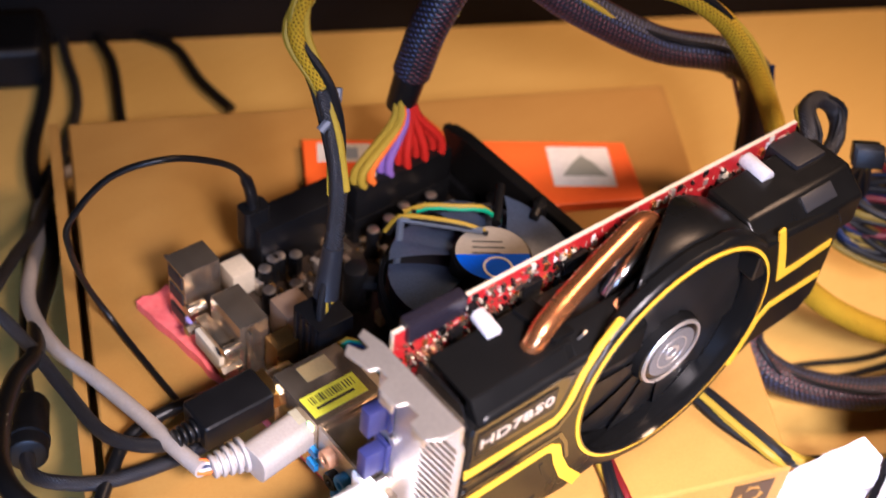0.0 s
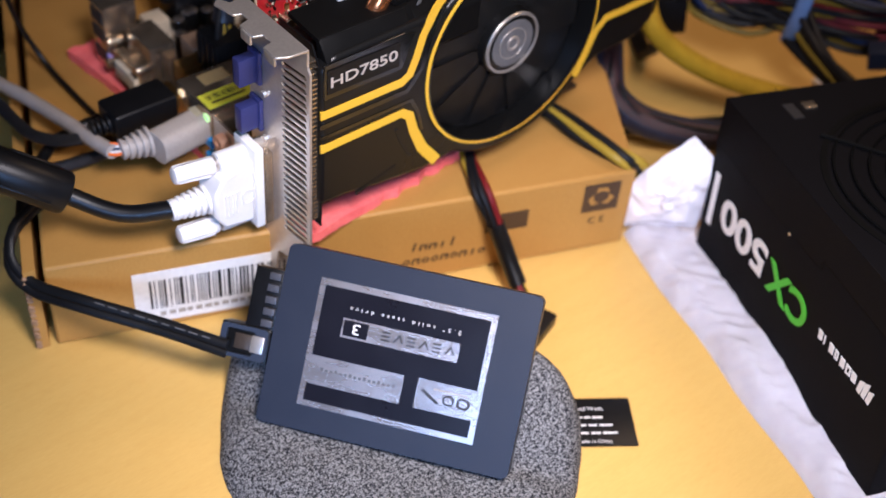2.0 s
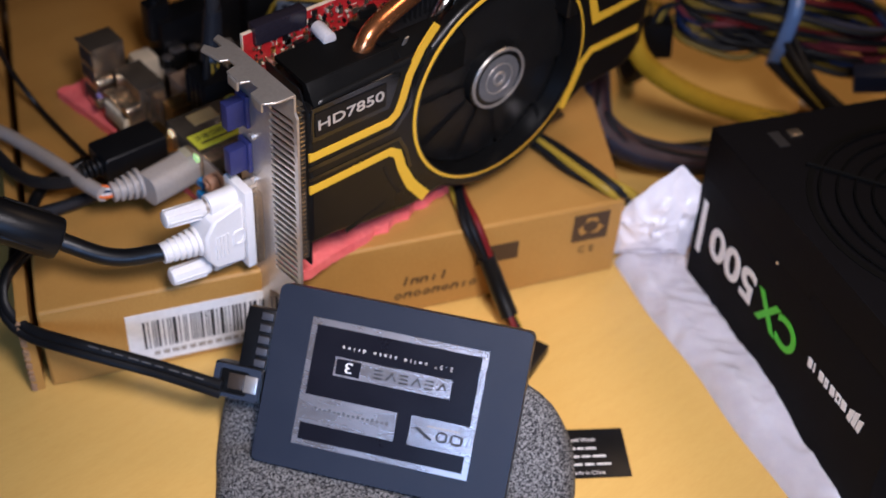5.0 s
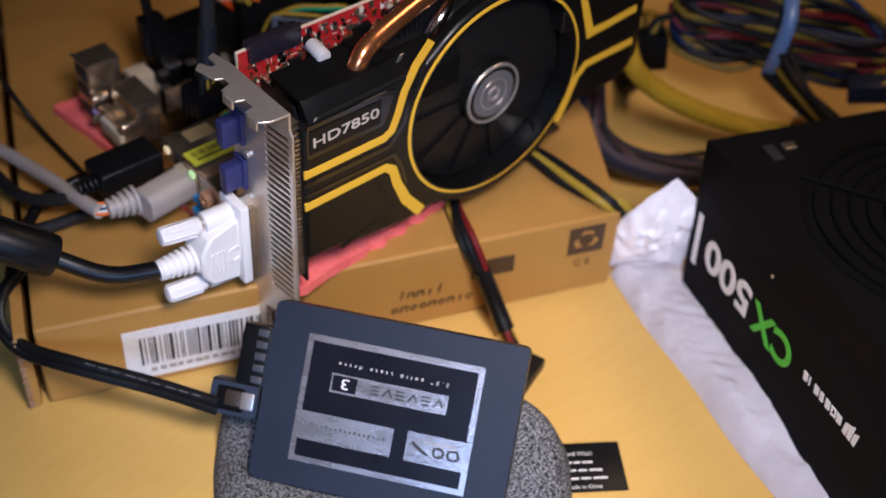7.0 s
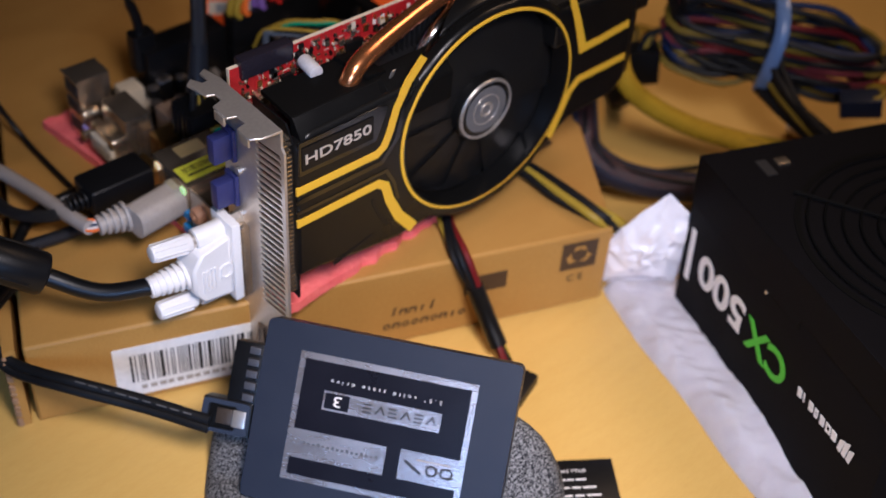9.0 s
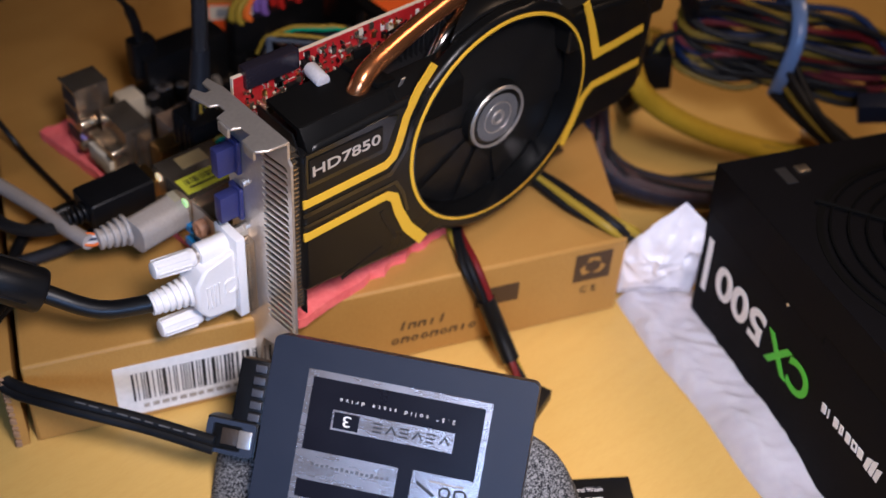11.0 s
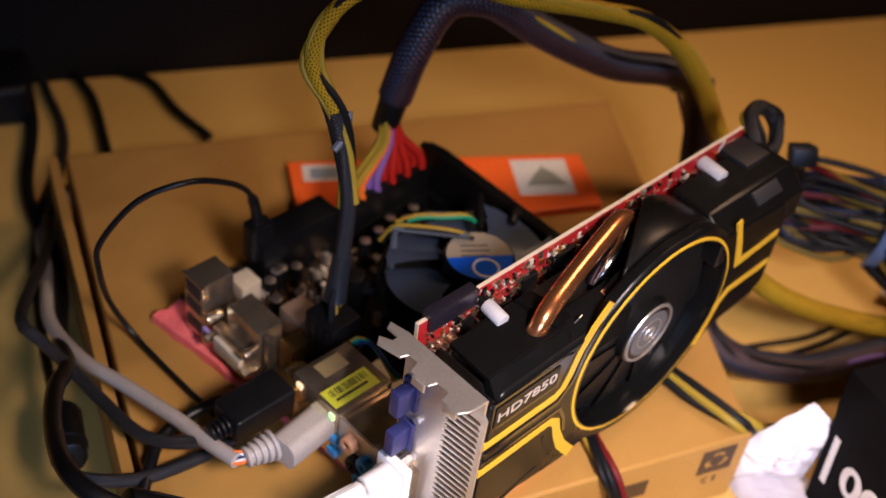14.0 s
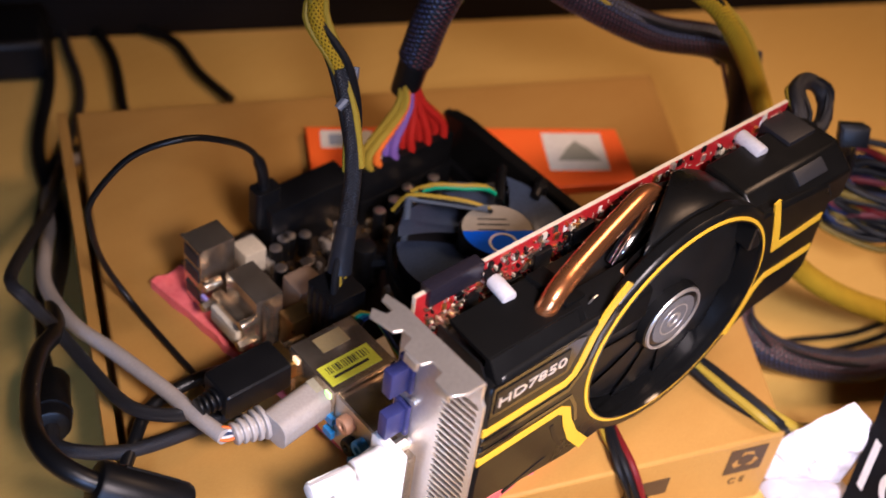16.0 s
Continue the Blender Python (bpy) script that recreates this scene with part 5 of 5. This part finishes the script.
loom = thing("main_power_cable", "thick braided power loom with coloured wires fanning into its plug", "cable", 8.4, 18, 6.4)
part("plug", box(5.75, 17.45, 6.3, 10.85, 18.35, 8.1, 0.06), BLACK, loom, "black wide power plug")
cols = ["yellow", "orange", "white", "violet", "black", "red", "black", "red", "black", "red", "orange"]
for k, cname in enumerate(cols):
    f = k / (len(cols) - 1)
    x = 6.0 + 4.6 * f
    part("wire", tube([(x, 17.95, 8.0), (x + 0.1 * (0.5 - f), 18.05, 8.6), (8.0 + 1.2 * f + 0.2, 18.45, 10.0), (8.55 + 0.65 * f, 18.7, 11.0), (8.8 + 0.5 * f, 18.6, 12.0)], 0.19, 8), WIRES[cname], loom)
    if k % 2 or k == 0:
        part("wire", tube([(x + 0.2, 17.6, 8.0), (x + 0.2, 17.75, 8.7), (8.1 + 1.2 * f + 0.2, 18.2, 10.0), (8.6 + 0.6 * f, 18.5, 11.0), (8.8 + 0.5 * f, 18.5, 12.0)], 0.19, 8), WIRES[cname], loom)
part("shrink_sleeve", tube(ATX[1:3] + [(9.2, 18.5, 12.9)], lambda t: 0.62 + 0.1 * t, 18), RUBBER, loom, "black shrink sleeve")
part("braid", tube(ATX[2:], lambda t: 0.80 - 0.05 * t, 20), SLEEVE_M, loom, "black braid over coloured wires")
for k, cname in enumerate(("dark_red", "black", "violet", "black", "dark_red", "black", "yellow", "blue")):
    part("wire", tube(strand(ATX[3:10], k, 8, 0.78, 2.0), 0.13, 7), WIRES[cname], loom)

for k, cname in enumerate(("blue", "dark_red", "black", "violet", "black", "black", "black")):
    part("wire", tube(strand(ATX[9:19], k, 7, 0.70, 1.0), 0.11, 7), WIRES[cname], loom)

# graphics card power loop
LOOP = [(17.1, 4.6, 13.9), (17.3, 5.1, 14.6), (18.1, 6.0, 14.95), (19.3, 6.3, 14.75), (20.2, 5.9, 14.0), (19.8, 5.3, 13.2), (18.3, 4.9, 12.7), (17.2, 4.6, 12.4)]
ob = thing("card_power_cable", "short looped black and yellow power cable at the card's end", "cable", 17.1, 4.6, 12.4)
part("sleeve", tube(LOOP, 0.34, 16, 0.25), SLEEVE, ob)
for k, cname in enumerate(("black", "black", "yellow", "black", "black")):
    part("wire", tube(strand(LOOP, k, 5, 0.32), 0.12, 7), WIRES[cname], ob)
part("plug", box(16.6, 4.0, 12.0, 17.6, 5.2, 14.3, 0.08), BLACK, ob)

# drive power lead
SP = [(9.5, 7.0, 5.3), (8.3, 4.8, 5.2), (7.1, 3.1, 4.95), (6.2, 1.25, 4.75), (6.42, 0.33, 3.4), (6.59, -0.46, 2.0), (6.55, -1.4, 1.0), (6.35, -2.4, 0.6), (6.1, -3.0, 0.5)]
ob = thing("drive_power_cable", "black sleeved power lead hanging over the carton's edge", "cable", 6.3, -3.1, 0)
for k, cname in enumerate(("black", "black", "yellow", "black", "dark_red")):
    part("wire", tube(strand(SP, k, 5, 0.24, 0.4), 0.155, 7), WIRES[cname], ob)
part("shrink_sleeve", tube(SP[4:7], 0.40, 14), RUBBER, ob, "black shrink sleeve")
part("plug", turn(box(-0.9, -0.5, -0.3, 0.9, 0.5, 0.3, 0.06), pose(6.0, -3.35, 0.35, 0, 0, 20)), BLACK, ob)

# second peripheral lead, over the carton's side edge
P2 = [(9.0, 7.0, 5.2), (11.0, 5.3, 5.1), (12.2, 4.0, 4.95), (12.5, 1.2, 4.85), (13.0, -0.9, 4.6), (14.3, -1.0, 3.4), (16.4, -1.2, 2.0), (19.5, -2.8, 1.5)]
ob = thing("peripheral_power_cable", "yellow and black power lead running over the carton", "cable", 12.5, 1.2, TOP)
for k, cname in enumerate(("yellow", "black", "black", "yellow", "black")):
    part("wire", tube(strand(P2, k, 5, 0.32, 0.9), 0.22, 8), WIRES[cname], ob)
# thin dark leads lying on the desk beside it
for d in (0.0, 0.7):
    ob = cable("thin_lead", "thin dark lead on the desk", [(17.5 + d, 6.5, 0.4), (18.4 + d, 4.6, 0.3), (21.0 + d, 2.6 + d, 0.3), (24.5, 1.2 + d, 0.3), (27.5, 0.6 + d, 0.3)], 0.14, RUBBER, 8)
    ob["group"] = "thin leads on the desk"

# tied coil of spare leads, held up on its own stiff wires behind the power supply
bundle = thing("spare_cable_bundle", "coil of coloured spare power leads held by a pale blue tie", "cable", 25, 3, 0)
random.seed(21)
# yellow and pink here use the darkened copies, so the coil looks shaded
names = ["black", "shaded_yellow", "black", "black", "shaded_yellow", "blue", "black", "shaded_yellow", "black", "black", "shaded_pink", "black", "blue", "shaded_pink", "shaded_yellow", "black", "black", "dark_red", "black", "black", "shaded_yellow", "blue", "black", "black"]
for k, cname in enumerate(names):
    a = k / (len(names) - 1)
    j = lambda r: random.uniform(-r, r)
    zl, zt = 4.9 + 2.4 * a + j(0.2), 5.3 + 2.6 * a + j(0.2)
    side = j(0.5)
    tie_low, tie_top = (26.9 + side, 1.7 + 0.7 * side, zt - 0.4), (27.5 + side, 2.2 + 0.7 * side, zt + 0.9)
    reach, wide = j(0.9), 0.5 * a
    line = [tie_low, (25.6 + 0.4 * wide + j(0.3), 3.5 + j(0.6), zl - 0.2 + j(0.5)), (24.4 - 0.3 * reach, 5.2 + 0.4 * reach, zl), (24.7 - 0.2 * reach, 6.3 + 0.4 * reach, zl + 0.5), (25.9 + j(0.4), 5.5 + 0.5 * wide + j(0.6), zl + 1.0 + j(0.6)), tie_top,
            (29.4 + j(0.4), 0.1 + j(0.7), zt + 0.5 + j(0.5)), (31.0 + 0.8 * reach, -1.3 + j(0.3), zt - 0.1), (30.9 + 0.8 * reach, -2.6 + j(0.4), zt - 0.6), (29.0 + j(0.4), -1.2 + j(0.4), zt - 0.7), tie_low]
    if k % 4 == 3:  # these run on to the power supply
        line = line[:6] + [tie_low, (26.3 + j(0.3), -1.0, 4.6 + a), (25.8 + j(0.4), -3.9, 4.3 + a), (25.6 + j(0.4), -7.4, 4.4 + a)]
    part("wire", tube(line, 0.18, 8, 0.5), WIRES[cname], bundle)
for dx in (0.0, 0.5, 1.0):
    part("wire", tube([(26.6 + 0.3 * dx, 1.4, 4.7), (26.4 + dx, -1.0, 4.2), (26.0 + dx, -4.0, 4.0), (25.4 + dx, -7.6, 4.2)], 0.3, 8), WIRES["black"], bundle)
part("tie", tube([(26.9, 2.6, 4.6), (27.9, 2.9, 6.2), (28.1, 2.8, 8.4), (27.5, 1.9, 9.3), (26.6, 0.9, 8.2), (26.3, 0.9, 6.3), (26.7, 1.4, 4.5)], 0.19, 12, 0.3, 1.9), surface("pale_blue_tie", (0.16, 0.24, 0.44), 0.25), bundle, "pale blue plastic tie")
drop = part("hanging_plug", turn(box(-0.9, -0.6, -1.0, 0.9, 0.6, 1.0, 0.1), frame_of((23.4, 6.6, 4.6), (0.8, -0.6, 0.1), (0.6, 0.8, 0))), BLACK, bundle, "black drive power plug")
for dx in (-0.4, 0.0, 0.4):
    part("wire", tube([(23.4 + dx, 6.6, 5.4), (23.9 + dx, 6.5, 6.4), (24.9 + dx, 5.8, 6.6), (25.8, 4.6, 6.4)], 0.16, 8), WIRES["yellow" if dx == 0 else "black"], bundle)
    part("wire", tube([(23.4 + dx, 6.7, 3.7), (23.6 + dx, 7.0, 2.2), (24.4 + dx, 8.2, 0.6), (26.0 + dx, 10.5, 0.2)], 0.16, 8), WIRES["black"], bundle)
socket = part("end_plug", turn(box(-1.0, -0.6, -0.5, 1.0, 0.6, 0.5, 0.08), frame_of((28.6, -3.2, 5.6), (0.6, -0.75, 0.2), (0.75, 0.6, 0))), surface("dark_blue_shell", (0.012, 0.016, 0.034), 0.35), bundle, "dark blue-black power plug")
for d, cname in ((0.0, "yellow"), (0.35, "red"), (-0.5, "yellow")):
    part("wire", tube([(29.0 + d, -3.6, 5.9), (29.5 + d, -4.0, 6.3), (30.0 + d, -3.6, 6.2), (30.3 + 0.5 * d, -2.6, 5.6)], 0.16, 8), WIRES[cname], bundle)
x, y, z, a = 28.0, 10.9, 0.0, 10
ob = thing("loose_plug", "loose black power plug with yellow wires on the desk", "cable plug", x, y, z)
part("body", turn(box(-0.9, -0.6, 0.02, 0.9, 0.6, 1.3, 0.1), pose(x, y, 0, 0, 0, a)), BLACK, ob)
for k in range(3):
    part("wire", tube([(x + 0.3 * k, y, 1.2), (x + 0.5 + 0.3 * k, y + 0.5, 1.9), (x + 2.0, y + 1.2 + 0.3 * k, 1.2), (x + 3.6, y + 1.0 + 0.3 * k, 0.4)], 0.15, 7), WIRES["yellow" if k != 1 else "black"], ob)

# the plug that stands up behind the card's end
UP = [(24.9, 5.7, 6.6), (24.0, 5.6, 8.4), (22.8, 5.1, 10.4), (22.0, 4.6, 11.6)]
ob = thing("upright_plug_lead", "black power plug on stiff wires rising from the coil", "cable plug", 24.9, 5.7, 6.6)
part("plug", turn(box(-0.55, -0.4, -0.5, 0.55, 0.4, 0.75, 0.08), frame_of((21.6, 4.7, 12.1), (0.7, -0.7, 0.1), (0.2, 0.3, 0.9))), BLACK, ob)
for z in (0.15, 0.5):
    part("plug_rib", turn(box(-0.6, -0.45, z, 0.6, 0.45, z + 0.12, 0.03), frame_of((21.6, 4.7, 12.1), (0.7, -0.7, 0.1), (0.2, 0.3, 0.9))), BLACK, ob)
for k, cname in enumerate(("black", "black", "black", "yellow")):
    part("wire", tube(strand(UP, k, 4, 0.3), 0.16, 7), WIRES[cname], ob)

# network lead
net = thing("network_cable", "grey network cable with a ribbed boot and frayed jacket", "cable", -3, 9.8, 5)
part("boot", join(turn(plate(rounded(-0.68, -0.66, 0.68, 0.66, 0.45), [], 0, 2.4, "xy"), frame_of((-2.35, 9.42, 6.78), (0.12, -1, 0), (0, 0, 1)))), GREY, net, bevel=0.1)
for k in range(5):
    x = -4.7 - 0.27 * k
    part("boot_rib", rod((x, 9.68 + 0.035 * k, 6.74), (x - 0.17, 9.70 + 0.035 * k, 6.74), 0.66 - 0.055 * k, n=20, bev=0.05), GREY, net)
part("boot_core", rod((-4.6, 9.66, 6.74), (-5.95, 9.85, 6.72), 0.45, 0.34, n=16), GREY, net)
part("clip", box(-2.75, 9.2, 7.3, -2.0, 9.9, 7.45, 0.04), surface("clear_plug", (0.5, 0.45, 0.3), 0.2), net)
for k, cname in enumerate(("orange", "white", "blue", "white", "orange")):
    part("wire", tube([(-5.85, 9.75 + 0.06 * k, 6.62 + 0.05 * k), (-6.15, 9.8 + 0.1 * k, 6.6 + 0.08 * k), (-6.45, 9.95 + 0.05 * k, 6.68)], 0.07, 6), WIRES[cname], net)
part("jacket", tube([(-6.25, 9.95, 6.7), (-6.45, 11.6, 6.4), (-6.55, 13.6, 6.0), (-6.95, 16.7, 5.5), (-7.3, 19.2, 5.0), (-6.8, 22.7, 4.0), (-5.4, 25.6, 3.0), (-4.0, 28.2, 1.6), (-2.3, 31.6, 0.5), (0.3, 33.2, 0.35), (4.0, 31.4, 0.35), (8.0, 29.4, 0.35)], 0.31, 14), GREY_JACKET, net)

# digital video lead
hdl = thing("digital_video_cable", "black digital video plug on a braided cable", "cable", -3, 11.6, 5)
part("plug", box(-5.6, 10.75, 6.25, -2.7, 12.35, 7.55, 0.18, 3), BLACK, hdl)
part("contact_shell", box(-2.75, 10.9, 6.5, -2.3, 12.2, 7.3, 0.05), GOLD, hdl, "gold plated plug shell")
for k in range(4):
    part("strain_ring", rod((-5.6 - 0.22 * k, 11.5, 6.85), (-5.72 - 0.22 * k, 11.5, 6.85), 0.46 - 0.03 * k, n=14, bev=0.03), BLACK, hdl)
part("braided_cable", tube([(-5.5, 11.5, 6.85), (-6.7, 12.0, 6.2), (-7.9, 13.8, 5.7), (-8.1, 16.8, 5.5), (-8.2, 18.9, 5.6), (-8.5, 20.5, 6.0), (-8.6, 21.7, 6.2), (-6.6, 24.4, 5.0), (-4.0, 27.9, 3.0), (-1.2, 32.6, 0.8), (2.0, 36.6, 0.35), (3.3, 39.0, 0.3), (4.1, 41.6, 0.3), (4.8, 43.6, 0.3)], 0.27, 14), SLEEVE, hdl)

ob = thing("barrel_plug_cable", "braided black cable with a barrel plug beside the carton", "cable", -9.3, 16, 0)
part("braided_cable", tube([(-4.6, 11.6, 5.5), (-6.3, 12.0, 5.0), (-8.6, 12.6, 4.85), (-10.0, 13.5, 4.85), (-10.6, 14.6, 4.6), (-10.2, 15.8, 4.3)], 0.28, 12), SLEEVE, ob)
part("barrel", rod((-10.3, 15.5, 4.4), (-9.0, 18.2, 3.7), 0.75, n=20, bev=0.15), BLACK, ob)
part("barrel_ring", rod((-10.0, 16.1, 4.3), (-9.9, 16.3, 4.25), 0.8, n=20), BLACK, ob)
part("tail", tube([(-9.0, 18.2, 3.7), (-7.8, 21.5, 2.5), (-5.5, 26.5, 1.0), (-3.3, 30.6, 0.4), (-0.2, 34.0, 0.3), (4.6, 32.0, 0.3)], 0.25, 10), RUBBER, ob)

usbl = thing("usb_cable", "thin black USB lead looping up to a black plug", "cable", 1.5, 18.8, 5)
part("plug", turn(plate(rounded(-0.6, -0.42, 0.6, 0.42, 0.2), [], -1.5, 0.35, "xy"), Matrix.Translation((1.55, 18.8, 8.0))), BLACK, usbl, bevel=0.1)
part("lead", tube([(1.5, 18.8, 8.3), (1.4, 18.8, 9.3), (0.8, 18.6, 10.7), (-0.6, 18.1, 12.2), (-2.7, 17.8, 13.5), (-4.5, 18.7, 12.8), (-5.9, 19.4, 10.8), (-6.0, 19.5, 9.4), (-5.4, 20.0, 6.8), (-4.8, 19.4, 5.0), (-4.7, 17.6, 4.65), (-4.6, 13.4, 4.65), (-4.4, 11.8, 4.65)], lambda t: 0.13 if t > 0.06 else 0.25, 12), RUBBER, usbl)
cable("black_lead", "thin black lead curling beneath the ports", [(-10.2, 10.6, 4.7), (-9.6, 11.6, 4.75), (-8.5, 12.7, 4.85), (-7.1, 13.8, 5.0), (-5.4, 13.9, 5.2), (-3.9, 13.4, 5.5), (-2.9, 12.4, 5.7)], 0.26, RUBBER, 12)
for line in ([(6.5, 43.0, 0.3), (5.9, 39.8, 0.3), (4.0, 35.4, 0.3), (3.4, 33.6, 0.3)], [(8.0, 42.6, 0.3), (8.8, 41.2, 0.3), (9.6, 39.3, 0.3), (9.2, 36.2, 0.3), (9.3, 33.2, 0.3)]):
    ob = cable("desk_lead", "black lead lying on the desk", line, 0.29, RUBBER, 12)
    ob["group"] = "leads on the desk behind the carton"
# dark mains block that the leads run to
block = thing("mains_block", "black mains adapter block in the shadow by the wall", "power adapter", 2, 44, 0)
part("case", slab(-26, -7.0, -4.2, -0.5, 0.02, 2.6), BLACK, block, bevel=0.4)
part("case", slab(-31, -15.0, -9.0, -4.4, 0.02, 3.4), BLACK, block, bevel=0.4)
